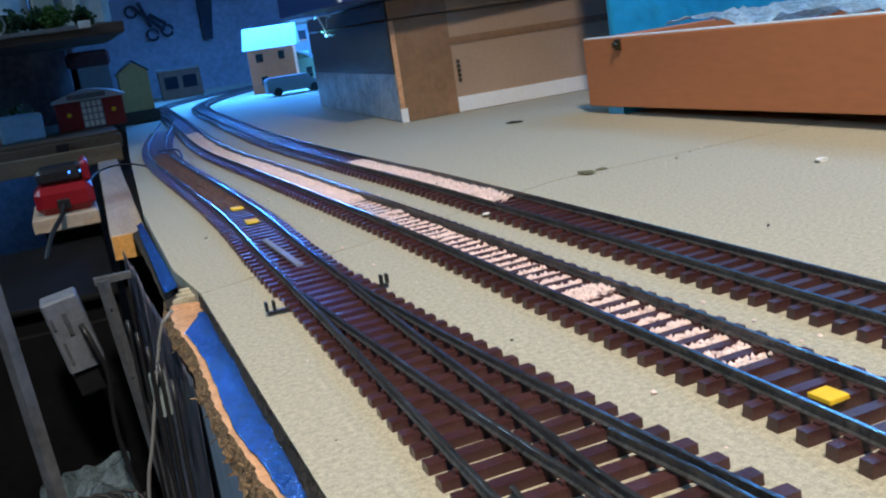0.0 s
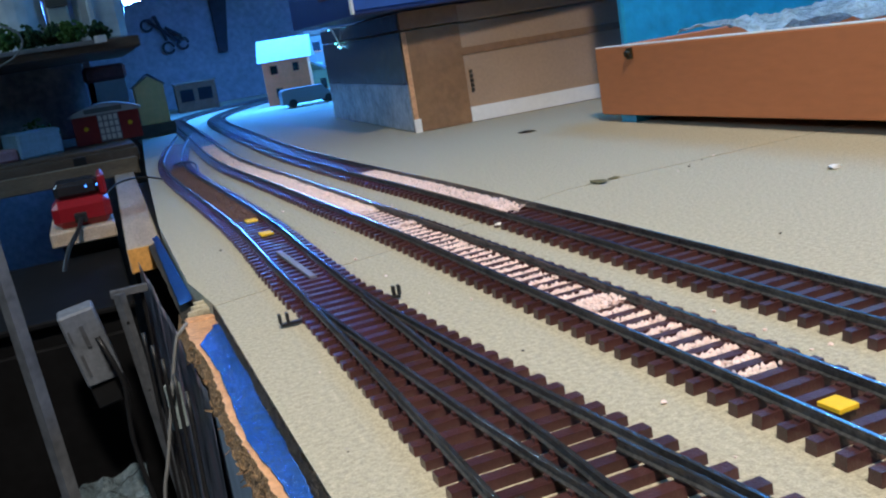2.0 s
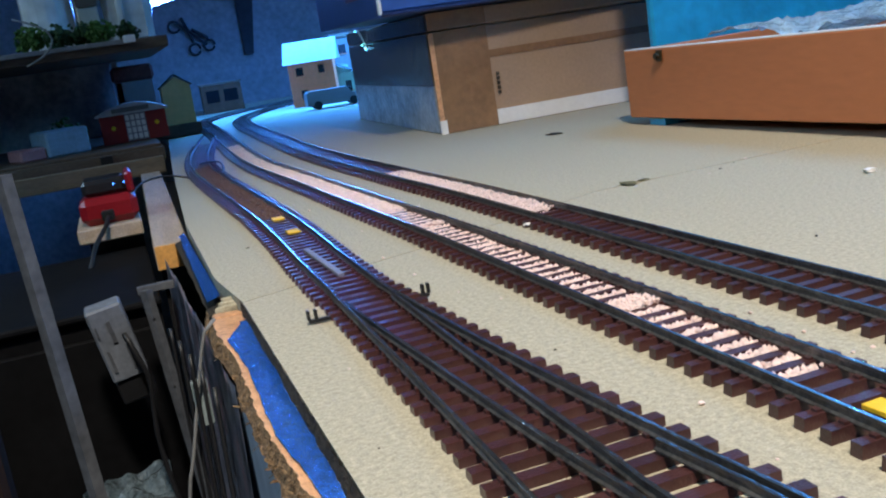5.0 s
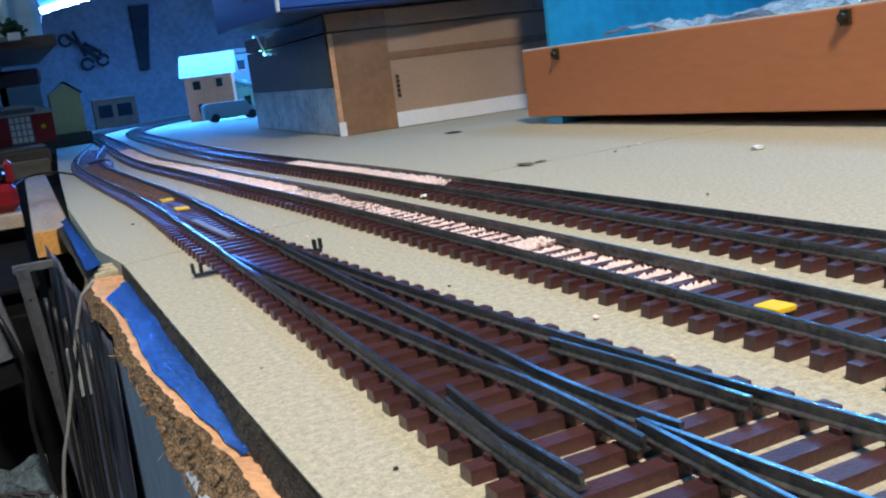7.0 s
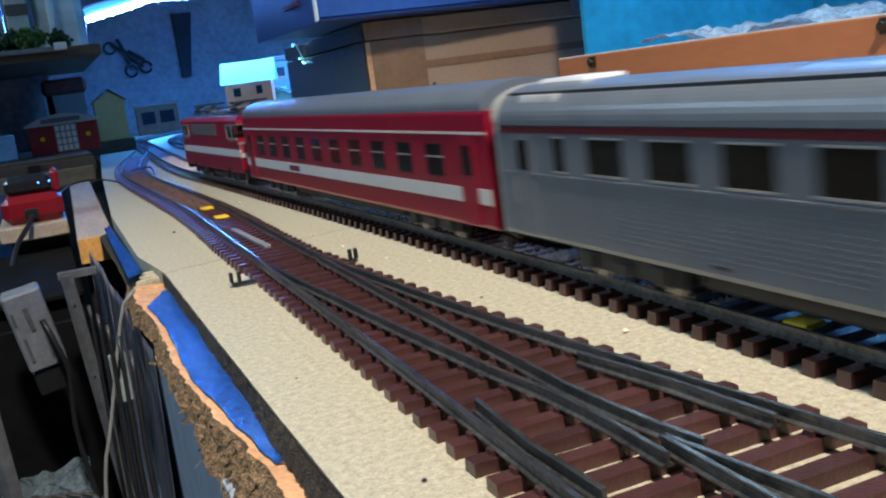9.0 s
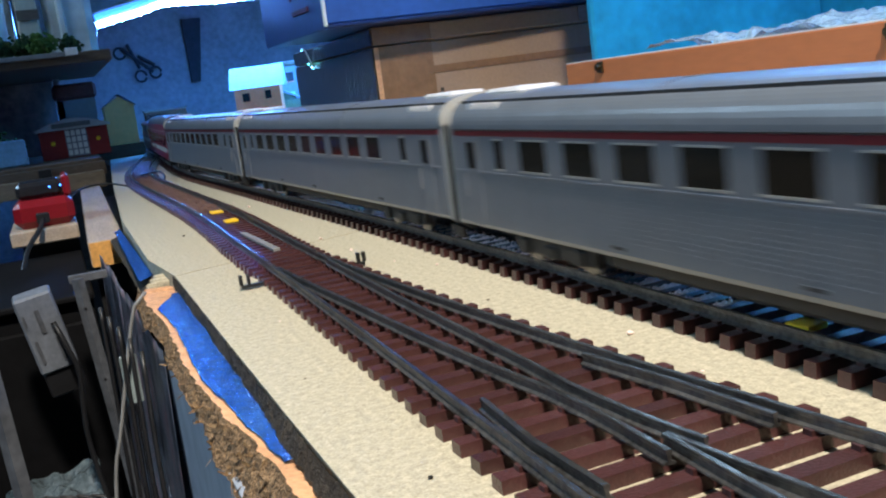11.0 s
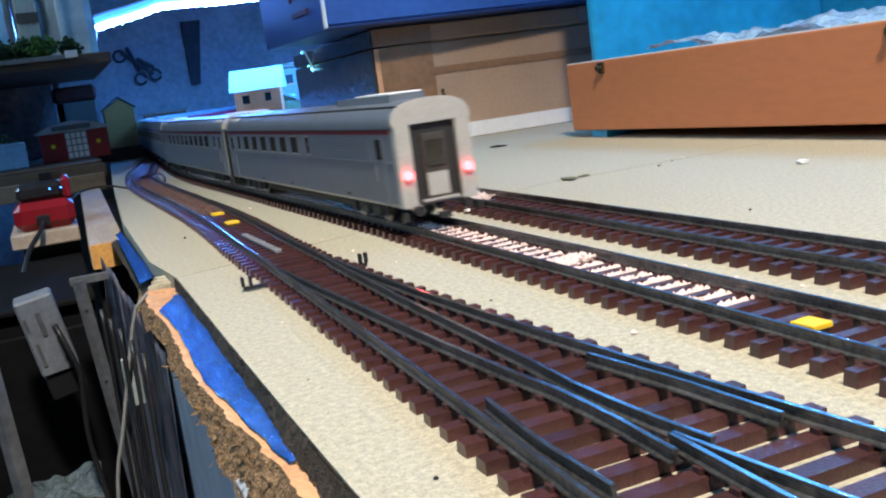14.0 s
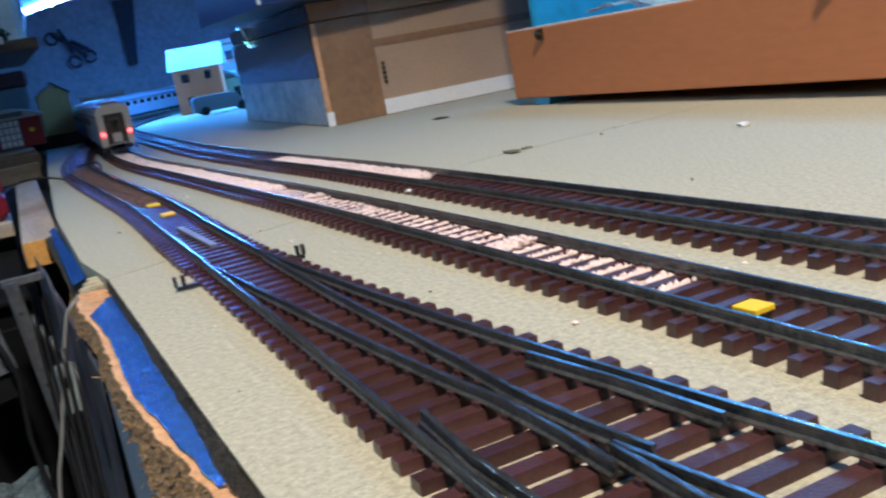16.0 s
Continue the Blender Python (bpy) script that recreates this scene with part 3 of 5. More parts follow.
def scrap(name, label, x, y, r, material, seed, flat=0.3, category="scrap", z=0.0):
    bm = bmesh.new()
    bmesh.ops.create_icosphere(bm, subdivisions=2, radius=r)
    jitter(bm, r * 0.8, seed, 0.7 / r)
    low = min(v.co.z for v in bm.verts)
    for v in bm.verts:
        v.co.z = (v.co.z - low) * flat
    return thing(name, label, category, at=(x, y, z), bm=bm, material=material)


scrap("paper_scrap", "small pale crumpled paper scrap on the board", 0.189, 0.200, 0.0030, M_WHITE, 2)
scrap("glue_crumb", "white crumb beside the second track", 0.0415, 0.241, 0.0014, M_WHITE, 4, 0.9, "crumb")
scrap("moss_crumb", "tuft of dull green scatter on the board", 0.118, 0.286, 0.0045, M_MOSS, 6, 0.14, "crumb")
scrap("moss_crumb", "tuft of dull green scatter on the board", 0.128, 0.288, 0.0030, M_MOSS, 7, 0.14, "crumb")
scrap("dark_scrap", "dark wood splinter lying on the board", 0.200, 0.537, 0.0050, M_BOARD_EDGE, 8, 0.12)
for i, (x, y) in enumerate(((-0.0704, 0.117), (-0.075, -0.005), (0.10, 0.13), (-0.078, 0.06), (0.155, 0.27), (0.165, 0.275), (0.17, 0.281), (0.18, 0.2845), (0.19, 0.288), (0.021, 0.045), (-0.02, 0.09), (-0.068, 0.33))):
    scrap("dirt_speck", "tiny dark speck of dirt on the board", x, y, 0.0003 + 0.0002 * (i % 3), M_BOARD_EDGE if i % 4 else M_PINK, 20 + i, 0.4, "speck")
rnd = random.Random(9)
for i in range(40):
    scrap("pink_chip", "single pink stone chip strayed from the ballast", rnd.uniform(-0.03, 0.04), rnd.uniform(0.0, 0.7), rnd.uniform(0.0003, 0.0007), M_PINK, 50 + i, 0.7, "chip")


def black_lead(points, r, name, label, material=M_BLACK):
    return thing(name, label, "cable", bm=tube(smooth_path(points, 0.006), r), material=material, smooth=True)


black_lead([(-0.052, 0.70, 0.001), (-0.062, 0.705, 0.001), (-0.078, 0.705, 0.006), (-0.097, 0.695, 0.007), (-0.111, 0.660, 0.003), (-0.115, 0.625, -0.012), (-0.116, 0.615, -0.05)], 0.0009, "feeder_cable", "black feeder cable bent over the board edge")
black_lead([(-0.058, 0.62, 0.001), (-0.060, 0.66, 0.0012), (-0.055, 0.70, 0.0012), (-0.048, 0.74, 0.0012)], 0.0010, "feeder_cable", "thin dark wire along the siding")
# the coiled dark wires where the siding ends
black_lead([(-0.046, 0.66, 0.001), (-0.036, 0.69, 0.004), (-0.034, 0.73, 0.008), (-0.040, 0.77, 0.006), (-0.046, 0.80, 0.003)], 0.0010, "feeder_cable", "dark looped wire beside the siding")

# ---- boxes ----
carton = thing("cardboard_box", "brown cardboard box closed with parcel tape", "box", at=(0.163, 0.688, 0), turn=-3)
part("body", jitter(block(0, 0.262, 0, 0.36, 0, 0.091, 0.0015), 0.0006, 2, 30), M_CARD, carton)
part("lid", jitter(block(-0.001, 0.263, -0.0012, 0.361, 0.0918, 0.108, 0.0015), 0.0006, 3, 30), M_CARD, carton, "overlapping cardboard lid flap")
part("corner_tape", block(-0.0012, 0.0535, -0.0022, 0.0, 0.0005, 0.0905), M_TAPE, carton, "wide brown parcel tape")
part("corner_tape", block(-0.0018, 0.0535, -0.0036, -0.0012, 0.0925, 0.1075), M_TAPE, carton, "wide brown parcel tape")
part("seam_tape", block(0.0537, 0.262, -0.0010, 0.0, 0.062, 0.0685), M_TAPE, carton, "faded darker band across the front")
part("white_band", block(0.0542, 0.2625, -0.0011, 0.0, 0.0006, 0.0142), M_WHITE, carton, "white printed band along the foot")
part("clear_tape", block(0.222, 0.2635, -0.0020, -0.0012, 0.046, 0.0905), M_CLEARTAPE, carton, "shiny clear tape at the corner")
part("clear_tape", block(0.205, 0.264, -0.0028, -0.0014, 0.0925, 0.107), M_CLEARTAPE, carton, "shiny clear tape at the corner")
part("worn_edge", block(-0.0016, 0.0028, -0.0028, -0.0022, 0.0, 0.0905), M_CHIP_CUT, carton, "pale worn cardboard edge")
part("worn_edge", block(-0.0020, 0.0045, -0.0031, -0.0023, 0.0, 0.0125), M_WHITE, carton, "white torn paper patch at the corner foot")
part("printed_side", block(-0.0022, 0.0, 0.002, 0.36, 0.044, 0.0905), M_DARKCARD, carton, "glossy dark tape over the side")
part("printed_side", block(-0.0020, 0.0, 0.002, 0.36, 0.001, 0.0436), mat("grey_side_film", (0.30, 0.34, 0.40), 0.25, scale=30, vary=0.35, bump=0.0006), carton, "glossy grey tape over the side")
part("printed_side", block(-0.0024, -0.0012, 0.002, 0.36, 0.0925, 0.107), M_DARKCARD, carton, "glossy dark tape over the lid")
for i in range(5):
    part("text_bar", block(0.0575, 0.0605, -0.0018, -0.0011, 0.028 + 0.0042 * i, 0.0312 + 0.0042 * i), M_DARKCARD, carton, "faded printed characters")
rnd = random.Random(3)
for r in range(9):
    for c in range(5):
        if rnd.random() < 0.8:
            x = 0.017 + 0.0055 * c
            part("text_bar", block(x, x + rnd.uniform(0.002, 0.005), -0.0026, -0.0023, 0.018 + 0.0042 * r, 0.0202 + 0.0042 * r), M_TAPE, carton, "faded print under the tape")

blue_box = thing("blue_box", "large blue printed carton lying on the cardboard box", "box", at=(0.110, 0.645, 0.1085), turn=1)
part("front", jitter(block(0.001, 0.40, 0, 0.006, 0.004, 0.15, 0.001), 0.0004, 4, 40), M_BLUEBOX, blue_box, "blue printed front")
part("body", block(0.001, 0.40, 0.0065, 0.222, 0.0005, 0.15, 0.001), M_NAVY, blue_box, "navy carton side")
part("front_rim", block(-0.0015, 0.0008, -0.001, 0.005, 0.002, 0.15, 0.0004), M_WHITE, blue_box, "worn white corner edge")
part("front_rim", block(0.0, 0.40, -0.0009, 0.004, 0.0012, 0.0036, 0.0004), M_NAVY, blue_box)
for i, (y, z, w, h) in enumerate(((0.05, 0.020, 0.050, 0.004), (0.06, 0.036, 0.004, 0.022), (0.10, 0.034, 0.004, 0.024), (0.06, 0.060, 0.044, 0.004))):
    part("side_print", block(-0.0008, 0.0012, y, y + w, z, z + h), M_REDPRINT, blue_box, "red printed shape")
for i in range(3):
    part("front_print", block(0.085 + 0.018 * i, 0.098 + 0.018 * i, -0.0006, 0.001, 0.022 + 0.002 * i, 0.0245 + 0.002 * i), M_CLEARTAPE, blue_box, "pale scuffed streak")

case = thing("wooden_case", "open orange-brown wooden case with small brass latches", "case", at=(0.252, 0.508, 0.0055), turn=0.8)
case.matrix_world = pose(0.252, 0.508, 0.0055, -0.55, 0, 1.0)
part("side_panel", block(0, 0.010, -0.80, 0, 0, 0.0495, 0.0008), M_CASE, case)
part("top_edge", block(0.0006, 0.0094, -0.80, -0.0004, 0.0496, 0.0503), M_WHITE, case, "pale bare top edge")
part("end_panel", block(0.0102, 0.42, -0.010, 0, 0, 0.0495, 0.0008), M_CASE, case)
part("base_panel", block(0.0102, 0.42, -0.80, -0.0105, 0.002, 0.008), M_CASE, case)
for y in (-0.0485, -0.300):
    latch = part("latch", block(-0.0022, -0.0002, y - 0.0032, y + 0.0032, 0.0405, 0.0485, 0.0005), M_BRASS, case, "dark brass latch")
    part("stud", rod(bmesh.new(), (-0.0048, y, 0.0445), (-0.0020, y, 0.0445), 0.0022, 10), M_BRASS, latch)
for y in (-0.02, -0.7):
    part("foot", block(0.004, 0.06, y - 0.02, y, -0.0062 if y > -0.1 else -0.0130, -0.0003), M_TARP, case, "folded blue cloth under the case")


def crumpled(name, label, x0, x1, y0, y1, z, amp, nx, ny, material, seed, category):
    bm, g = bmesh.new(), []
    for i in range(nx + 1):
        g.append([])
        for j in range(ny + 1):
            x, y = x0 + (x1 - x0) * i / nx, y0 + (y1 - y0) * j / ny
            k = noise.noise(Vector((x * 18, y * 18, seed))) + 0.7 * noise.noise(Vector((x * 60, y * 60, seed))) + 0.4 * noise.noise(Vector((x * 160, y * 160, seed)))
            g[-1].append(bm.verts.new((x, y, z + amp * k)))
    for i in range(nx):
        for j in range(ny):
            bm.faces.new((g[i][j], g[i + 1][j], g[i + 1][j + 1], g[i][j + 1]))
    bmesh.ops.solidify(bm, geom=bm.faces[:], thickness=0.0005)
    return thing(name, label, category, bm=bm, material=material)


crumpled("bubble_wrap", "shiny crumpled clear wrap heaped in the wooden case", 0.285, 0.47, -0.15, 0.45, 0.0600, 0.008, 40, 100, M_CLEAR, 3.0, "wrap")
bin_ = thing("blue_bin", "open bright blue plastic bin behind the case", "bin", at=(0.30, 0.53, 0.0))
part("back_wall", block(0.24, 0.246, -0.90, 0.02, 0, 0.30, 0.002), M_TARP, bin_)
part("end_wall", block(0.0, 0.239, 0.012, 0.02, 0, 0.30, 0.002), M_TARP, bin_)
for z in (0.085, 0.112, 0.119, 0.145, 0.175):
    part("rib", block(0.2375, 0.2398, -0.90, 0.011, z, z + 0.0022), M_TARP, bin_)
carriage_toy = thing("white_model_roof", "white model vehicle roof lying on the clear wrap", "model", at=(0.33, 0.19, 0.070), turn=60)
part("shell", block(-0.02, 0.02, -0.012, 0.012, 0, 0.010, 0.003), M_WHITE, carriage_toy)
for i in range(4):
    part("window", block(-0.016 + 0.009 * i, -0.010 + 0.009 * i, -0.0125, -0.0115, 0.003, 0.0068), M_PANE, carriage_toy)

# ---- model buildings ----
def opening(parent, x0, x1, z0, z1, y=-0.0006):
    w = part("window", block(x0, x1, y - 0.0004, y + 0.0008, z0, z1), M_PANE, parent, "dark window opening")
    part("sill", block(x0 - 0.0012, x1 + 0.0012, y - 0.0022, y - 0.0002, z0 - 0.0016, z0 - 0.0002), M_HOUSE, w)


house = thing("model_house", "two-storey beige model house with a pale blue-lit roof", "model house", at=(0.206, 1.625, 0), turn=-18)
part("wall", block(0.0, 0.083, 0, 0.060, 0, 0.083, 0.0005), M_HOUSE, house)
bm = bmesh.new()
for y0, z0, y1, z1 in ((-0.014, 0.079, 0.030, 0.118), (0.030, 0.118, 0.074, 0.079)):
    vs = [bm.verts.new(p) for p in ((-0.006, y0, z0), (0.092, y0, z0), (0.092, y1, z1), (-0.006, y1, z1))]
    bm.faces.new(vs)
bmesh.ops.solidify(bm, geom=bm.faces[:], thickness=0.003)
part("roof", bm, M_ROOF, house, "pale grey pitched roof")
opening(house, 0.014, 0.027, 0.056, 0.071), opening(house, 0.055, 0.066, 0.057, 0.072), opening(house, 0.018, 0.030, 0.014, 0.030)
part("door", block(0.056, 0.068, -0.0012, 0.0002, 0.0, 0.026), M_PANE, house)
annex = thing("model_house", "small pale green model house with a sloping roof", "model house", at=(0.302, 1.66, 0), turn=6)
part("wall", block(0.0, 0.075, 0, 0.07, 0, 0.050), M_GREENWALL, annex)
bm = bmesh.new()
vs = [bm.verts.new(p) for p in ((-0.012, -0.012, 0.073), (-0.012, 0.08, 0.073), (0.05, 0.08, 0.045), (0.05, -0.012, 0.045))]
bm.faces.new(vs)
bmesh.ops.solidify(bm, geom=bm.faces[:], thickness=0.004)
part("roof", bm, M_ROOF, annex)
part("upper_wall", block(0.0, 0.03, 0.01, 0.07, 0.0505, 0.064), M_GREENWALL, annex)
opening(annex, 0.016, 0.028, 0.016, 0.034)
tower = thing("model_house", "narrow dull grey model building behind the green house", "model house", at=(0.335, 1.80, 0))
part("wall", block(0.0, 0.05, 0, 0.05, 0, 0.115), mat("dull_model_brick", (0.13, 0.12, 0.11), 0.8, scale=150, vary=0.3), tower)
part("roof", block(-0.004, 0.054, -0.004, 0.054, 0.1152, 0.126, 0.003), M_CLOTH, tower)
opening(tower, 0.012, 0.028, 0.085, 0.103)

van = thing("model_van", "pale grey model van parked beside the beige house", "model vehicle", at=(0.2445, 1.45, 0), turn=-4)
bm = bmesh.new()
extrude_y(bm, [(-0.047, 0.006), (0.044, 0.006), (0.046, 0.012), (0.043, 0.019), (0.030, 0.021), (0.022, 0.031), (-0.042, 0.031), (-0.047, 0.027)], 0, 0.036)
part("body", bm, mat("grey_van_paint", (0.22, 0.25, 0.27), 0.3, scale=80, vary=0.08), van)
part("windscreen", block(0.0242, 0.0310, 0.003, 0.033, 0.0212, 0.0290), M_PANE, van)
for x in (-0.030, 0.031):
    for y in (-0.0015, 0.0335):
        part("wheel", rod(bmesh.new(), (x, y, 0.0072), (x, y + 0.004, 0.0072), 0.0070, 14), M_BLACK, van)

arcade = thing("model_wall", "low brown model wall with two dark openings", "model wall", at=(0.080, 2.00, 0.0))
part("wall", block(0, 0.088, 0, 0.02, 0.0, 0.060, 0.001), mat("brown_model_wood", (0.10, 0.045, 0.025), 0.9, scale=80, vary=0.3, spec=0.1), arcade)
for x0, x1 in ((0.010, 0.038), (0.048, 0.078)):
    part("opening", block(x0, x1, -0.0014, 0.0004, 0.022, 0.048), M_HOLLOW, arcade)
part("coping", block(-0.002, 0.09, -0.003, 0.022, 0.0602, 0.064), M_CLOTH, arcade)

# ---- shelves along the aisle ----
shelf = thing("lower_shelf", "worn brown shelf boards beside the layout", "shelf")
part("top_board", block(-0.60, -0.068, 0.985, 1.36, 0.0145, 0.0185, 0.0008), M_CLOTH, shelf)
part("front_lath", block(-0.60, -0.066, 0.975, 0.984, 0.0, 0.0150, 0.0008), M_CLOTH, shelf)
part("lower_lath", block(-0.60, -0.070, 0.95, 0.962, -0.012, 0.0062, 0.0008), mat("old_lath", (0.20, 0.15, 0.10), 0.8, scale=25, vary=0.3, stretch=(1, 6, 6)), shelf)
part("bracket", block(-0.135, -0.122, 0.966, 0.9745, 0.002, 0.0145, 0.0005), M_BLACK, shelf)
part("back_panel", block(-0.60, -0.100, 1.362, 1.370, 0.0, 0.1215), mat("dusty_brown_panel", (0.46, 0.42, 0.38), 0.85, scale=20, vary=0.45, bump=0.001), shelf, "dark wooden back panel")
part("upright", block(-0.60, -0.59, 0.965, 1.36, -0.8, 0.0140), M_CLOTH, shelf)
part("upright", block(-0.085, -0.075, 1.0, 1.36, -0.8, 0.0140), M_CLOTH, shelf)

shed = thing("model_goods_shed", "dark red model shed with white doors and arched roof", "model house", at=(-0.1285, 1.10, 0.0185), turn=-3)
part("wall", block(0, 0.078, 0, 0.055, 0, 0.036, 0.0005), M_REDWALL, shed)
bm = bmesh.new()
extrude_y(bm, [(-0.004 + 0.086 * i / 12, 0.0362 + 0.0105 * math.sin(math.pi * i / 12)) for i in range(13)] + [(0.082, 0.0340), (-0.004, 0.0340)], -0.003, 0.058)
part("roof", bm, M_ROOF, shed, "pale arched roof")
part("gable", block(0.016, 0.060, -0.0042, -0.0031, 0.0366, 0.0420), M_GREYPAINT, shed, "grey gable board")
door = part("door", block(0.029, 0.054, -0.0016, 0.0002, 0.001, 0.034), mat("grey_door_paint", (0.20, 0.21, 0.24), 0.6), shed, "grey door")
for r in range(4):
    for c in range(4):
        part("pane", block(0.0300 + 0.0061 * c, 0.0346 + 0.0061 * c, -0.0024, -0.0014, 0.003 + 0.0077 * r, 0.0093 + 0.0077 * r), M_WHITE, door, "white pane")
for x in (0.0145, 0.066):
    part("badge", rod(bmesh.new(), (x, -0.0016, 0.019), (x, 0.0002, 0.019), 0.0028, 8), M_YELLOW, shed, "yellow disc")
cream = thing("model_hut", "cream model hut with a pointed dark roof", "model house", at=(-0.036, 1.35, 0.0185))
bm = bmesh.new()
extrude_y(bm, [(0, 0), (0.042, 0), (0.042, 0.056), (0.0225, 0.070), (0, 0.056)], 0, 0.05)
part("wall", bm, M_CREAM, cream)
for s in (0, 1):
    bm = bmesh.new()
    a, b = ((-0.004, 0.0545), (0.0225, 0.0735)) if not s else ((0.0225, 0.0735), (0.046, 0.0555))
    vs = [bm.verts.new(p) for p in ((a[0], -0.004, a[1]), (b[0], -0.004, b[1]), (b[0], 0.054, b[1]), (a[0], 0.054, a[1]))]
    bm.faces.new(vs)
    bmesh.ops.solidify(bm, geom=bm.faces[:], thickness=0.002)
    part("roof", bm, M_CLOTH, cream, "dark roof slope")
thing("hut_base", "dark block carrying the cream hut", "block", bm=block(-0.066, 0.012, 1.345, 1.41, 0.0, 0.0184, 0.001), material=M_CLOTH)
small = thing("model_house", "dim model house with a reddish roof on the shelf", "model house", at=(-0.098, 1.30, 0.0186))
part("wall", block(0, 0.05, 0, 0.04, 0, 0.072), mat("bluish_model_wall", (0.26, 0.29, 0.32), 0.7, scale=100, vary=0.1), small)
part("roof", block(-0.004, 0.054, -0.004, 0.044, 0.0722, 0.094, 0.004), mat("reddish_model_roof", (0.13, 0.05, 0.05), 0.8, scale=150, vary=0.3), small)
packet = thing("toy_packet", "pale blue and pink packet lying on the shelf", "packet", at=(-0.188, 1.03, 0.0186), turn=24)
part("box", block(0, 0.05, 0, 0.05, 0, 0.030, 0.002), mat("pale_blue_card", (0.25, 0.45, 0.60), 0.5, scale=40, vary=0.2), packet)
part("flap", block(-0.03, -0.0005, 0.004, 0.046, 0, 0.014, 0.002), mat("pink_card", (0.50, 0.28, 0.30), 0.5, scale=40, vary=0.2), packet)


def bush(name, label, x, y, z, r, seed, material=None, count=150):
    rnd, bm = random.Random(seed), bmesh.new()
    for _ in range(count):
        d = Vector((rnd.gauss(0, 1), rnd.gauss(0, 1), rnd.gauss(0, 0.8))).normalized() * r * rnd.uniform(0.35, 1.0)
        chips(bm, rnd, d.x, d.y, max(d.z + r * 0.8, r * 0.1), r * rnd.uniform(0.1, 0.24))
    b = thing(name, label, "plant", at=(x, y, z))
    part("foliage", bm, material or M_GREEN, b)
    part("stem", rod(bmesh.new(), (0, 0, 0), (0, 0, r), r * 0.12, 6, r * 0.06), M_CLOTH, b)
    return b


M_BRIGHT = mat("bright_green_foam", (0.07, 0.15, 0.025), 0.9, scale=200, vary=0.4, bump=0.002)
bush("model_bush", "bright green foam bush on the lower shelf", -0.170, 1.14, 0.0186, 0.022, 1, M_BRIGHT)

upper = thing("upper_shelf", "dark upper shelf with a pale front strip", "shelf")
part("top_board", block(-0.60, -0.038, 0.985, 1.40, 0.122, 0.134, 0.001), M_CLOTH, upper)
part("front_strip", block(-0.60, -0.076, 0.978, 0.9845, 0.1300, 0.1350, 0.0006), M_GREYPAINT, upper, "pale metal front strip")
part("strip_end", block(-0.085, -0.072, 0.976, 0.9775, 0.1305, 0.1385, 0.0008), M_WHITE, upper, "white end clip")
part("upright", block(-0.099, -0.090, 1.30, 1.31, 0.0190, 0.1215), M_GREYPAINT, upper, "thin grey upright")
part("upright", block(-0.60, -0.59, 1.0, 1.40, 0.0190, 0.1215), M_CLOTH, upper)
for i, (x, y, r, m) in enumerate(((-0.152, 1.02, 0.016, M_GREEN), (-0.128, 1.05, 0.017, M_GREEN), (-0.105, 1.02, 0.0165, M_BRIGHT), (-0.075, 1.04, 0.014, M_GREEN), (-0.18, 1.06, 0.02, M_BRIGHT))):
    bush("model_bush", "green model bush on the upper shelf", x, y, 0.1342, r, 30 + i, m)
bag = thing("storage_bag", "translucent plastic bag standing on the upper shelf", "bag", at=(-0.085, 1.12, 0.1342))
part("sack", jitter(block(-0.012, 0.044, 0, 0.06, 0, 0.14, 0.008), 0.004, 6, 30), M_SHEET, bag)
part("fold", jitter(block(0.004, 0.012, -0.006, -0.0005, 0.01, 0.14, 0.002), 0.003, 9, 40), M_SHEET, bag)
parcel = thing("cream_packet", "cream paper packet standing on the upper shelf", "packet", at=(-0.118, 1.115, 0.1342), turn=5)
part("wrapper", jitter(block(-0.008, 0.016, 0, 0.03, 0, 0.13, 0.002), 0.002, 4, 40), mat("cream_paper", (0.50, 0.46, 0.36), 0.6, scale=25, vary=0.15, bump=0.0006), parcel)
part("band", block(-0.0085, 0.0165, -0.0025, -0.0008, 0.05, 0.062), M_CLOTH, parcel, "brown printed band")
jar = thing("storage_jar", "grey plastic jar behind the bushes", "jar", at=(-0.16, 1.14, 0.1342))
part("jar_body", rod(bmesh.new(), (0, 0, 0), (0, 0, 0.09), 0.03, 16), M_SHEET, jar)
part("lid", rod(bmesh.new(), (0, 0, 0.0902), (0, 0, 0.103), 0.032, 16), M_GREYPAINT, jar)
black_lead([(-0.19, 0.98, 0.170), (-0.165, 0.972, 0.158), (-0.155, 0.972, 0.145), (-0.165, 0.972, 0.130), (-0.19, 0.972, 0.118)], 0.0012, "shelf_wire", "pale wire looping over the shelf edge", M_CABLE)
black_lead([(-0.007, 1.62, 0.2155), (-0.010, 1.60, 0.205), (-0.018, 1.52, 0.185), (-0.030, 1.42, 0.160), (-0.045, 1.39, 0.1345)], 0.0012, "strip_lead", "pale lead of the light strip", M_CABLE)

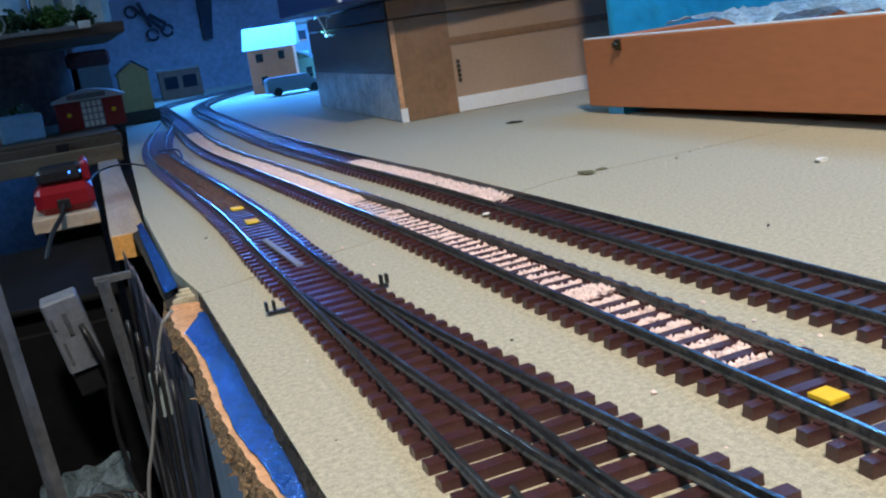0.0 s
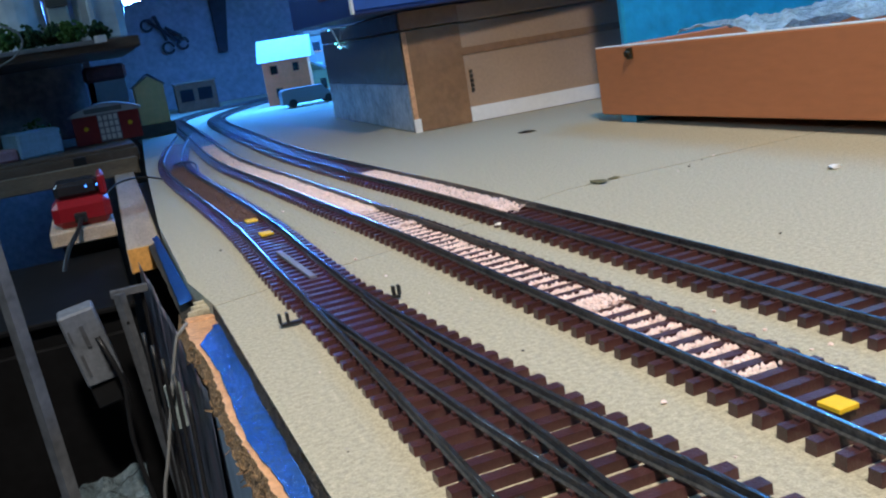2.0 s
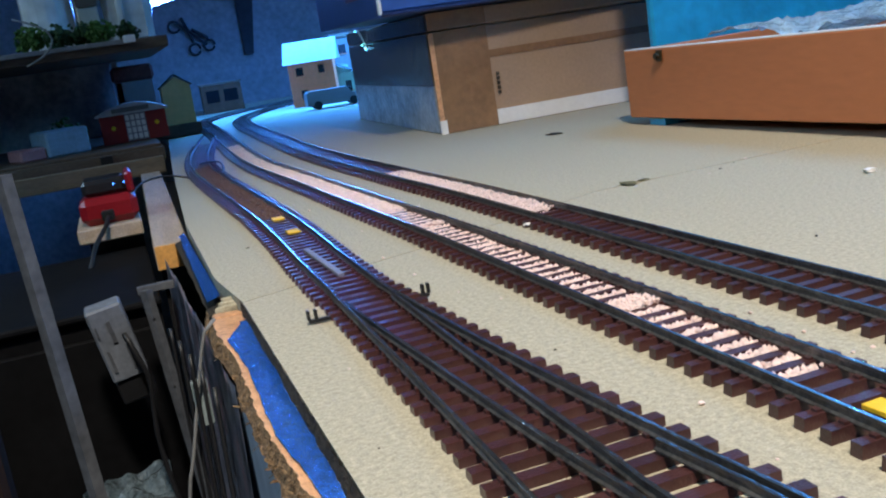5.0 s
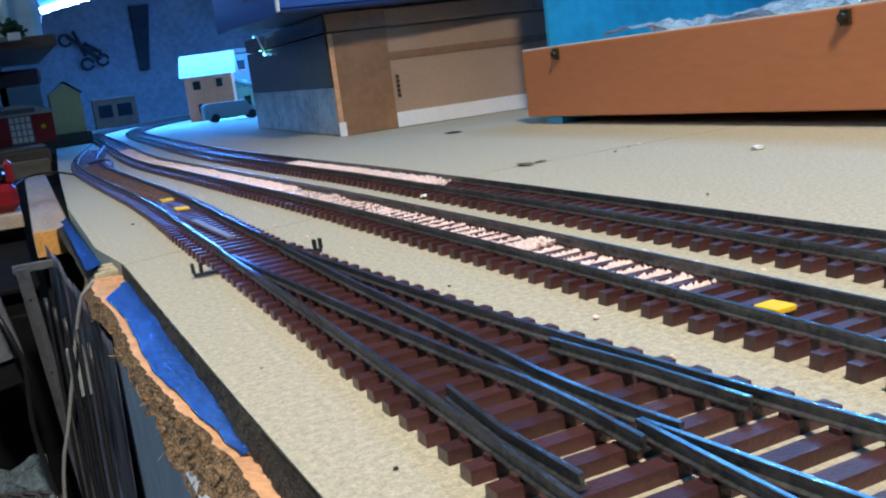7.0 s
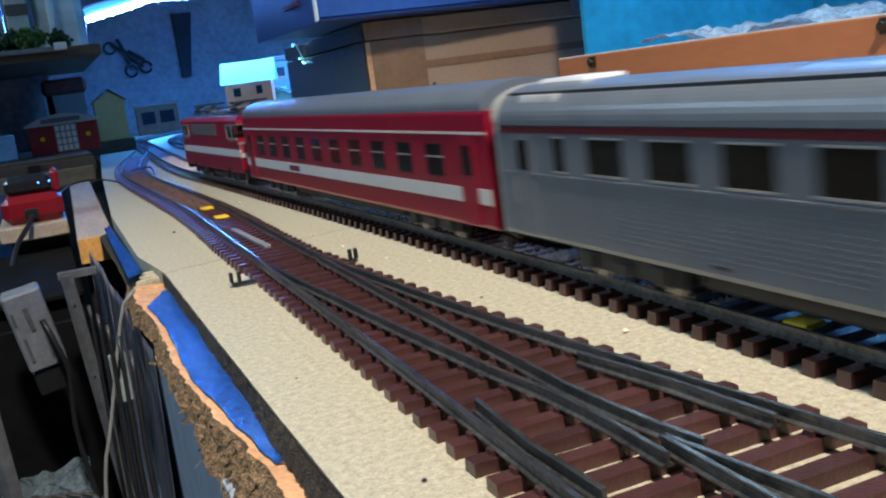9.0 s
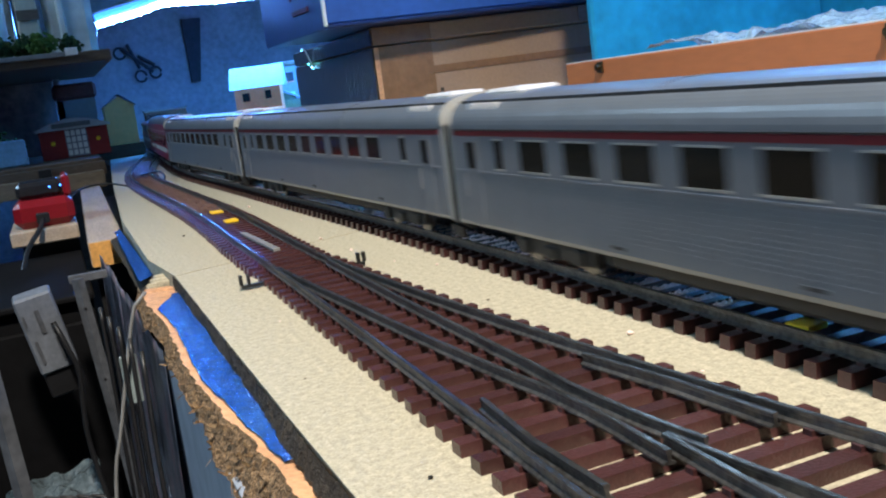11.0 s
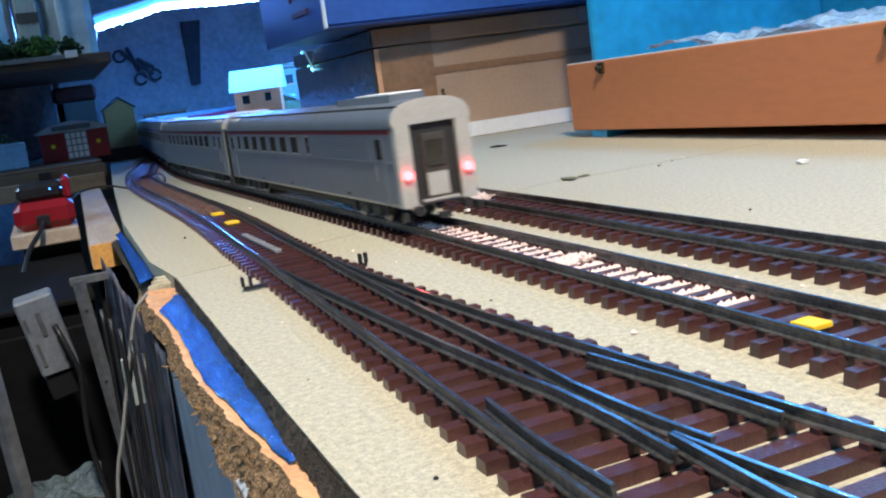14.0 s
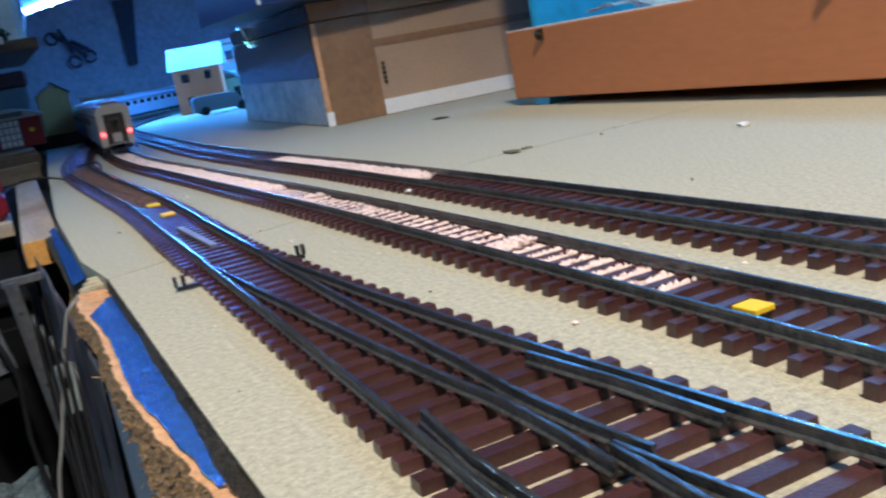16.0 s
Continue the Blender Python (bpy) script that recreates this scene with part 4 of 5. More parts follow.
# ---- on the far wall ----
M_TOOL = mat("dull_tool_steel", (0.030, 0.030, 0.034), 0.8, spec=0.1, scale=60, vary=0.3)
bracket = thing("wall_tool", "dark tapered tool hanging on the plaster wall", "tool", at=(0.252, 2.290, 0.0))
bm = bmesh.new()
extrude_y(bm, [(-0.022, 0.27), (0.024, 0.27), (0.000, 0.118), (-0.021, 0.118)], -0.008, 0.006)
part("blade", bm, M_TOOL, bracket)
tongs = thing("wall_pliers", "dark pliers hanging on the plaster wall", "tool", at=(0.115, 2.288, 0.165))
for a, b in (((-0.035, 0, 0.05), (0.03, 0, -0.01)), ((-0.02, 0, 0.06), (0.0, 0, 0.0)), ((0.0, 0, 0.03), (0.035, 0, 0.005))):
    part("arm", rod(bmesh.new(), a, b, 0.004, 8), M_TOOL, tongs)
for cx, cz in ((0.035, -0.012), (0.0, -0.018), (-0.04, 0.04)):
    pts = [(cx + 0.013 * math.cos(a * math.pi / 8), -0.001, cz + 0.013 * math.sin(a * math.pi / 8)) for a in range(16)]
    part("loop", tube(pts, 0.003), M_TOOL, tongs)

strip_ob = thing("led_strip", "glowing blue-white strip of lights on the wall", "led strip")
LED_PATH = smooth_path([(-0.0074, 1.62, 0.2156), (0.0151, 1.62, 0.2210), (0.0436, 1.62, 0.2264), (0.0774, 1.62, 0.2339), (0.1128, 1.62, 0.2414), (0.2126, 1.62, 0.2398), (0.2835, 1.62, 0.2411), (0.6957, 1.62, 0.2411)], 0.005)
part("tape", tube([p + Vector((0, 0.001, 0)) for p in LED_PATH], 0.0050, 8), M_LED, strip_ob)
# the blue halo round the strip, added as a dimmer glowing tube above it
part("halo_tube", tube([p + Vector((0, 0.004, 0.0115)) for p in LED_PATH], 0.0066, 12), mat("blue_halo_glow", (0.1, 0.2, 0.9), 0.5, emit=(0.03, 0.20, 1.0), power=3.0), strip_ob, "glowing tube imitating the strip's blue halo")
part("holder", tube([p + Vector((0, 0.006, 0.0205)) for p in LED_PATH], 0.0022, 6), M_WHITE, strip_ob)
M_LED_DOTS = [mat("led_dot", (0.5, 0.5, 0.5), 0.5, emit=c, power=130.0) for c in ((0.25, 0.5, 1.0), (0.1, 0.2, 1.0), (0.2, 1.0, 0.6), (0.7, 0.9, 1.0))]
for i, p in enumerate(LED_PATH[2::3]):
    part("diode", block(p.x - 0.0020, p.x + 0.0020, p.y - 0.0062, p.y - 0.0030, p.z - 0.0066, p.z - 0.0030), M_LED_DOTS[(1, 0, 2, 1, 3)[i % 5]], strip_ob, "glowing diode")

for x in (0.14, 0.50):
    part("hanger", rod(bmesh.new(), (x, 1.628, 0.262), (x, 1.628, 1.7), 0.0008, 6), M_CABLE, strip_ob, "thin hanging wire")

side_strip = thing("led_strip", "blue light strip hung along the back of the layout", "led strip")
SIDE_PATH = [Vector((0.555, 1.05 - 0.02 * i, 0.352)) for i in range(82)]
part("holder", tube(SIDE_PATH, 0.0030, 6), M_WHITE, side_strip)
rnd = random.Random(16)
for i, p in enumerate(SIDE_PATH[1:-1]):
    part("diode", block(p.x - 0.0045, p.x - 0.0031, p.y - 0.0025, p.y + 0.0025, p.z - 0.005, p.z), M_LED_DOTS[rnd.randrange(4)], side_strip, "glowing diode")
for y in (0.9, -0.4):
    part("hanger", rod(bmesh.new(), (0.555, y, 0.355), (0.555, y, 1.7), 0.0008, 6), M_CABLE, side_strip, "thin hanging wire")

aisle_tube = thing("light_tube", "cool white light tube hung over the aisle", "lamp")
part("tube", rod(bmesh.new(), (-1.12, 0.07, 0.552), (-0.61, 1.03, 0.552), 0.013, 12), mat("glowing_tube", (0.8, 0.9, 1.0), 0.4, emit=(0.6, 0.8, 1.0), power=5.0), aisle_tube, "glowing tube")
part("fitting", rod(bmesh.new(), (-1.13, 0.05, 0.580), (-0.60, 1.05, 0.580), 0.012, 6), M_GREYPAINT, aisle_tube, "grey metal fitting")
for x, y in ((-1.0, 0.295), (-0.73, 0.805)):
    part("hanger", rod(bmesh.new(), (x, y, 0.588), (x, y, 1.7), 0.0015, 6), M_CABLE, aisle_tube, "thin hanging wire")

# glints on the box's glossy side, imitated by small glowing dots on a line
M_GLINT = [mat("glint_dot", (0.3, 0.5, 0.6), 0.5, emit=c, power=6.0) for c in ((0.1, 0.55, 1.0), (0.1, 0.2, 1.0), (0.15, 0.9, 0.9), (0.3, 0.7, 1.0))]
glint_row = thing("led_strip", "added glowing dots imitating glints on the box's tape", "led strip", at=(0.1700, 0.95, 0.0))
part("tape", tube(smooth_path([(-0.002, 0.012, 0.109), (-0.0010, 0.0, 0.1065), (0.002, -0.004, 0.096), (0.0045, -0.006, 0.0865), (0.0035, -0.020, 0.0850)], 0.002), 0.0009, 6), M_WHITE, glint_row)
# each glowing block here is one reflected glint, not a diode
for x, y, z, k in ((-0.0022, 0.004, 0.1065, 0), (0.0010, -0.006, 0.0905, 2), (0.0030, -0.010, 0.0865, 3), (0.0020, -0.018, 0.0850, 0)):
    part("diode", block(x - 0.0020, x - 0.0009, y - 0.0016, y + 0.0016, z - 0.0008, z + 0.0008), M_GLINT[k], glint_row, "glowing diode")

# ---- in the aisle, below the board ----
meter = thing("power_controller", "red plastic power controller with a dark display", "controller", at=(-0.131, 0.60, -0.0105))
part("case", block(-0.0205, 0.0205, 0, 0.05, 0, 0.0200, 0.005), M_REDPLASTIC, meter)
part("display", block(-0.0165, 0.0150, 0.010, 0.05, 0.0201, 0.0320, 0.003), M_PANE, meter, "dark glossy display")
part("cheek", block(0.0152, 0.0205, 0.006, 0.05, 0.0190, 0.0350, 0.002), M_REDPLASTIC, meter)
part("socket", block(-0.006, 0.003, -0.004, 0.0005, 0.003, 0.0105, 0.001), M_BLACK, meter, "black plug")
for x, y in ((0.006, 0.0096), (0.0135, 0.0096)):
    part("pilot_light", block(x, x + 0.0010, y - 0.0008, y + 0.0002, 0.0270, 0.0280), M_LED_BLUE, meter, "blue pilot light")
thing("controller_shelf", "pale rough wood block under the controller", "shelf", bm=block(-0.156, -0.1105, 0.592, 0.68, -0.0215, -0.0108, 0.001), material=M_WOOD)
thing("controller_post", "dark post carrying the wood block", "post", bm=block(-0.15, -0.1115, 0.612, 0.67, -0.8, -0.0216), material=M_BLACK)
black_lead([(-0.1325, 0.597, -0.0045), (-0.136, 0.580, -0.010), (-0.146, 0.555, -0.022), (-0.152, 0.53, -0.045), (-0.150, 0.50, -0.10)], 0.0018, "supply_cable", "thick black supply cable hanging from the controller")

panel = thing("cabinet_panel", "plain slate grey cabinet side under the board", "cabinet")
part("side", block(-0.0978, -0.0925, -0.55, 0.1635, -0.8, -0.0127, 0.001), M_SLATE, panel)
part("edge_strip", block(-0.0980, -0.0923, 0.1637, 0.1655, -0.8, -0.0127, 0.0004), M_STRUT, panel, "dark edge strip")


def print_material():
    """Printed paper in upright streaks: navy, grey, white and dull pink."""
    m = mat("streaky_printed_sheet", (0.1, 0.1, 0.12), 0.3, scale=40, vary=0.4, bump=0.0010)
    nt = m.node_tree
    p = nt.nodes["Principled BSDF"]
    co, mp, n, ramp = nt.nodes.new("ShaderNodeTexCoord"), nt.nodes.new("ShaderNodeMapping"), nt.nodes.new("ShaderNodeTexNoise"), nt.nodes.new("ShaderNodeValToRGB")
    mp.inputs["Scale"].default_value = (1, 1, 0.22)
    n.inputs["Scale"].default_value, n.inputs["Detail"].default_value, n.inputs["Roughness"].default_value = 130.0, 5.0, 0.65
    ramp.color_ramp.elements[0].position, ramp.color_ramp.elements[0].color = 0.36, (0.012, 0.014, 0.022, 1)
    ramp.color_ramp.elements[1].position, ramp.color_ramp.elements[1].color = 0.68, (0.42, 0.44, 0.48, 1)
    for at, c in ((0.46, (0.07, 0.085, 0.12, 1)), (0.53, (0.24, 0.27, 0.33, 1)), (0.60, (0.30, 0.15, 0.18, 1))):
        ramp.color_ramp.elements.new(at).color = c
    nt.links.new(co.outputs["Object"], mp.inputs["Vector"])
    nt.links.new(mp.outputs["Vector"], n.inputs["Vector"])
    nt.links.new(n.outputs["Fac"], ramp.inputs["Fac"])
    nt.links.new(ramp.outputs["Color"], p.inputs["Base Color"])
    return m


def hanging_sheets():
    """Printed sheets stuffed upright under the board, folded and overlapping."""
    m = print_material()
    for k in range(5):
        y0, y1 = 0.168 + 0.050 * k, 0.226 + 0.050 * k
        bm, g = bmesh.new(), []
        for i in range(25):
            g.append([])
            for j in range(25):
                y, z = y0 + (y1 - y0) * i / 24, -0.0135 - 0.34 * (j / 24) ** 1.3
                fold = noise.noise(Vector((y * 70, z * 6, k))) * 0.0008 + noise.noise(Vector((y * 190, z * 14, k + 4))) * 0.0003
                g[-1].append(bm.verts.new((-0.0985 - 0.0012 * k - 0.03 * (-z - 0.0135) - 0.02 * (y - y0) + fold, y, z + (0.002 * (k % 2) if not j else 0))))
        for i in range(24):
            for j in range(24):
                bm.faces.new((g[i][j], g[i + 1][j], g[i + 1][j + 1], g[i][j + 1]))
        bmesh.ops.solidify(bm, geom=bm.faces[:], thickness=0.0004)
        thing("printed_sheet", "crumpled dark printed sheet stuffed under the board", "printed sheet", group="printed sheets under the board", bm=bm, material=m, smooth=True)


hanging_sheets()
tag = thing("cable_tag", "pale plastic tag hanging on a cable", "tag", at=(-0.1072, 0.226, -0.036), turn=12)
part("plate", block(-0.0030, 0.0032, -0.0008, 0.0008, -0.009, 0.010, 0.0006), mat("grey_green_plastic", (0.26, 0.31, 0.31), 0.4, scale=60, vary=0.2), tag)
black_lead([(-0.0968, 0.222, -0.0035), (-0.0995, 0.222, -0.0045), (-0.1030, 0.222, -0.012), (-0.1088, 0.221, -0.032), (-0.1140, 0.220, -0.051), (-0.1200, 0.219, -0.074), (-0.126, 0.218, -0.14)], 0.0007, "hanging_cable", "pale grey cable hanging beside the board", M_CABLE)
for i in range(5):
    y = 0.17 + 0.022 * i
    black_lead([(-0.1045 - 0.002 * i, y, -0.0125), (-0.106 - 0.002 * i, y - 0.01, -0.06 - 0.01 * i), (-0.103 - 0.003 * i, y - 0.02, -0.12), (-0.106, y - 0.02, -0.22)], 0.0008, "hanging_cable", "dark cable hanging under the board", M_BLACK)
strut = thing("metal_strut", "grey perforated steel shelf strut", "strut")
bm = bmesh.new()
rod(bm, (-0.1185, 0.352, -0.014), (-0.1085, 0.352, -0.16), 0.0030, 4)
part("leg", bm, M_STRUT, strut)
part("crossbar", block(-0.1225, -0.1045, 0.3545, 0.358, -0.0165, -0.0125, 0.0004), M_STRUT, strut)
for i in range(4):
    u = 0.1 + 0.25 * i
    p = Vector((-0.1185, 0.352, -0.014)).lerp(Vector((-0.1085, 0.352, -0.16)), u)
    part("hole", rod(bmesh.new(), (p.x, p.y - 0.0032, p.z), (p.x, p.y - 0.0016, p.z), 0.0007, 8), M_BLACK, strut, "dark bolt hole")
adapter = thing("mains_adapter", "grey-white mains adapter with dark slots", "adapter", at=(-0.1365, 0.352, -0.0500))
adapter.matrix_world = pose(-0.1372, 0.352, -0.0375, 8, -9, 0)
part("face", block(-0.0088, 0.0088, 0, 0.012, -0.0200, 0.0200, 0.001), mat("grey_adapter_plastic", (0.14, 0.155, 0.18), 0.6, scale=60, vary=0.3), adapter)
for x0, x1, z0, z1 in ((-0.001, 0.001, 0.001, 0.013), (-0.006, -0.0045, -0.014, -0.002), (0.0035, 0.005, -0.015, -0.003), (-0.007, -0.006, 0.006, 0.012)):
    part("slot", block(x0, x1, -0.0008, 0.0004, z0, z1), M_STRUT, adapter, "dark slot")
part("heel", block(-0.0085, 0.0085, 0.002, 0.014, -0.034, -0.0204, 0.001), M_BLACK, adapter)
black_lead([(-0.133, 0.351, -0.0325), (-0.129, 0.348, -0.045), (-0.126, 0.348, -0.060), (-0.128, 0.348, -0.09), (-0.124, 0.345, -0.13)], 0.0013, "adapter_cable", "black cable running past the adapter")
post = thing("steel_post", "grey steel post in the aisle", "post")
part("shaft", rod(bmesh.new(), (-0.1588, 0.252, 0.06), (-0.1390, 0.250, -0.40), 0.0034, 4), M_STRUT, post)
# the aisle's deep shade is put into this near-black colour and the cabinet wearing it
M_CABINET = mat("aisle_shade_black", (0.004, 0.004, 0.0045), 0.7, scale=30, vary=0.5, spec=0.12)
cabinet = thing("black_cabinet", "added cabinet, coloured black for the aisle's shade", "cabinet")
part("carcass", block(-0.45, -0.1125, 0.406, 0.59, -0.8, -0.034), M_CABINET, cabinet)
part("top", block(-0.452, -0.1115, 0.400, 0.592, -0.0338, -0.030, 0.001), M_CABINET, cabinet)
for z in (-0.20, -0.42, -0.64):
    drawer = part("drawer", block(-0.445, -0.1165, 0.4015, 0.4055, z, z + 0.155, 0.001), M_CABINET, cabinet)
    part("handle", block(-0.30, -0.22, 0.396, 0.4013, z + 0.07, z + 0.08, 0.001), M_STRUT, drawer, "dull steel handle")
thing("aisle_shelf", "dark cluttered shelf low in the aisle", "shelf", bm=block(-0.45, -0.1245, 0.05, 0.395, -0.168, -0.158, 0.001), material=M_CLOTH)
crumpled("plastic_bag", "shiny crumpled clear bag on the low shelf", -0.172, -0.1255, 0.27, 0.385, -0.124, 0.011, 18, 40, mat("dull_clear_bag", (0.17, 0.22, 0.24), 0.15, scale=60, vary=0.5, bump=0.004, spec=0.8), 9.0, "bag")
for i in range(4):
    c = Vector((-0.150 + 0.006 * i, 0.300 + 0.012 * i, -0.112 - 0.006 * i))
    pts = [c + Vector((0.010 * math.cos(a), 0.006 * math.sin(a * 1.3), 0.010 * math.sin(a) + 0.0008 * a)) for a in [k * 0.5 for k in range(14)]]
    thing("loose_cable", "black coiled cable in the aisle", "cable", bm=tube(pts, 0.0010), material=M_BLACK, smooth=True)
# added panel whose dark colour also carries the aisle's shade
thing("aisle_shade_panel", "panel closing the aisle, coloured dark for its shade", "panel", bm=block(-0.62, -0.1750, 0.20, 0.215, -0.8, 0.02, 0.002), material=mat("shade_brown", (0.02, 0.012, 0.011), 0.8, spec=0.15, scale=20, vary=0.3))

# ---- the train ----
def arc_table(points):
    s, out = 0.0, [(0.0, points[0])]
    for p, q in zip(points, points[1:]):
        s += (q - p).length
        out.append((s, q))
    return out


TABLE = arc_table(MAIN)
S_LIST = [s for s, _ in TABLE]


def on_main(s):
    """The point of the main track at the distance s along it."""
    i = min(max(int(np.searchsorted(S_LIST, s)), 1), len(TABLE) - 1)
    (a, p), (b, q) = TABLE[i - 1], TABLE[i]
    return p.lerp(q, (s - a) / max(b - a, 1e-9))


S_ZERO = next(s for s, p in TABLE if p.y >= 0.0)
# the distance of the train's front beyond y = 0, by the clock
FRONT = [(0.0, -2.62), (7.5, 0.092), (8.0, 0.271), (8.5, 0.449), (9.0, 0.624), (11.5, 1.452), (12.0, 1.624), (12.5, 1.782), (13.0, 1.947), (13.5, 2.097), (14.0, 2.261), (14.5, 2.415), (15.0, 2.562), (15.5, 2.721), (16.0, 2.891)]


def front_at(t):
    return float(np.interp(t, [r[0] for r in FRONT], [r[1] for r in FRONT]))


CAR, LAST, LOCO = 0.313, 0.301, 0.209
HALF = 0.0157


def wheel_bogie(parent, y, spread, sides=M_TBLACK):
    """A bogie frame with two axles and four wheels that stand on the rails."""
    b = part("bogie", bbox(block(-0.0125, -0.0100, y - spread - 0.007, y + spread + 0.007, 0.0085, 0.0135, 0.0006), 0.0100, 0.0125, y - spread - 0.007, y + spread + 0.007, 0.0085, 0.0135), sides, parent, "black bogie frame")
    for yy in (y - spread, y + spread):
        for x in (-1, 1):
            part("wheel", rod(bmesh.new(), (x * (GAUGE / 2 - 0.0010), yy, 0.0056 + 0.0054), (x * (GAUGE / 2 + 0.0010), yy, 0.0056 + 0.0054), 0.0054, 16), M_WHEEL, b)
            part("axle_box", block(x * 0.0126 - 0.0012, x * 0.0126 + 0.0012, yy - 0.0028, yy + 0.0028, 0.0085, 0.0128, 0.0005), sides, b)
    part("spring", block(-0.0136, 0.0136, y - 0.003, y + 0.003, 0.0085, 0.0120, 0.0005), sides, b)


def roof_outline(eave, top, half, n=30):
    pts = []
    for i in range(n + 1):
        a = math.pi * i / n
        pts.append((-half * math.copysign(abs(math.cos(a)) ** 0.72, math.cos(a)), eave + (top - eave) * math.sin(a) ** 0.8))
    return pts


def shell(length, bottom, eave, half=HALF):
    """A coach side wall: straight above, tucked in at the sole."""
    return extrude_y(bmesh.new(), [(-half * 0.96, bottom), (half * 0.96, bottom), (half, bottom + 0.0012), (half, eave - 0.001), (half * 0.985, eave), (-half * 0.985, eave), (-half, eave - 0.001), (-half, bottom + 0.0012)], -length / 2, length / 2)


def side_block(parent, name, material, side, y0, y1, z0, z1, proud=0.0003, depth=0.0008, label="", half=HALF):
    x0, x1 = sorted((side * (half - depth), side * (half + proud)))
    return part(name, block(x0, x1, y0, y1, z0, z1), material, parent, label)


def glazing(parent, side, y, width, z0, z1, bar, frame_m=M_TFRAME):
    w = side_block(parent, "window", M_TGLASS, side, y - width / 2, y + width / 2, z0, z1, 0.00015, label="dark glazed window")
    for a, b, c, d in ((y - width / 2 - 0.0005, y + width / 2 + 0.0005, z0 - 0.0005, z0), (y - width / 2 - 0.0005, y + width / 2 + 0.0005, z1, z1 + 0.0004)):
        side_block(w, "frame", frame_m, side, a, b, c, d, 0.0003, label="bright window edge")
    if bar:
        side_block(w, "bar", M_TFRAME, side, y - width / 2, y + width / 2, (z0 + z1) / 2 + 0.0008, (z0 + z1) / 2 + 0.0013, 0.0003, label="bright window bar")
    return w


def coach_ends(c, length, tail):
    """Pale end frames, bellows, buffers and hook; the tail end also shows its door and red lamps."""
    for s in (-1, 1):
        y = s * length / 2
        outline = roof_outline(0.0440, 0.0530, HALF * 1.012)
        outer = [(-HALF * 0.95, 0.0120)] + outline + [(HALF * 0.95, 0.0120)]
        hole = 0.0092
        bm = bmesh.new()
        ya, yb = sorted((y - s * 0.0018, y + s * 0.0004))
        for x0, x1, z0, z1 in ((-HALF * 0.97, -hole, 0.0138, 0.0440), (hole, HALF * 0.97, 0.0138, 0.0440)):
            bbox(bm, x0, x1, ya, yb, z0, z1)
        extrude_y(bm, [(-0.0157, 0.0440)] + outline[1:-1] + [(0.0157, 0.0440)], ya, yb)
        part("end_frame", bm, M_TBELLOWS, c, "pale moulded end frame")
        part("gangway", block(-hole, hole, min(y - s * 0.0018, y - s * 0.0014), max(y - s * 0.0018, y - s * 0.0014), 0.0150, 0.0438), M_TBLACK, c, "dark gangway recess")
        if s < 0 and tail:
            door = part("end_door", block(-0.0048, 0.0048, y + 0.0004, y + 0.0013, 0.0160, 0.0400, 0.0002), mat("brown_end_door", (0.05, 0.042, 0.033), 0.5), c, "brown end door")
            part("lower_panel", block(-0.0042, 0.0042, y - 0.0002, y + 0.0003, 0.0170, 0.0255), M_TBELLOWS, door, "pale lower panel")
            part("window", block(-0.0036, 0.0036, y - 0.0001, y + 0.0003, 0.0280, 0.0375), M_TGLASS, door)
            part("sill", block(-0.0075, 0.0075, y - 0.0016, y + 0.0004, 0.0152, 0.0160), M_TBELLOWS, c)
            for x in (-0.0122, 0.0122):
                lamp = part("tail_lamp", rod(bmesh.new(), (x, y - 0.0020, 0.0258), (x, y - 0.0006, 0.0258), 0.0018, 12), M_TLAMP, c, "glowing red tail lamp")
        else:
            part("bellows", block(-0.0072, 0.0072, min(y, y + s * 0.0028), max(y, y + s * 0.0028), 0.0150, 0.0425, 0.0006), M_TBLACK, c, "black rubber gangway bellows")
            # shade in the gap between coaches, put in as black plates over the pale frame
            for x0, x1 in ((-0.0152, -0.0075), (0.0075, 0.0152)):
                part("end_panel", block(x0, x1, min(y + s * 0.0005, y + s * 0.0009), max(y + s * 0.0005, y + s * 0.0009), 0.0130, 0.0445), M_TBLACK, c, "black plate imitating shade between coaches")
        for x in (-0.0100, 0.0100):
            part("buffer", rod(bmesh.new(), (x, y, 0.0125), (x, y + s * 0.0030, 0.0125), 0.0019, 10), M_TBLACK, c)
        part("coupling", block(-0.0022, 0.0022, min(y, y + s * 0.0034), max(y, y + s * 0.0034), 0.0085, 0.0108), M_TBLACK, c)
        for x in (-0.0148, 0.0148):
            part("end_step", block(x - 0.0008, x + 0.0008, y - 0.0016, y + 0.0016, 0.0090, 0.0124), M_TBLACK, c, "step at the end")


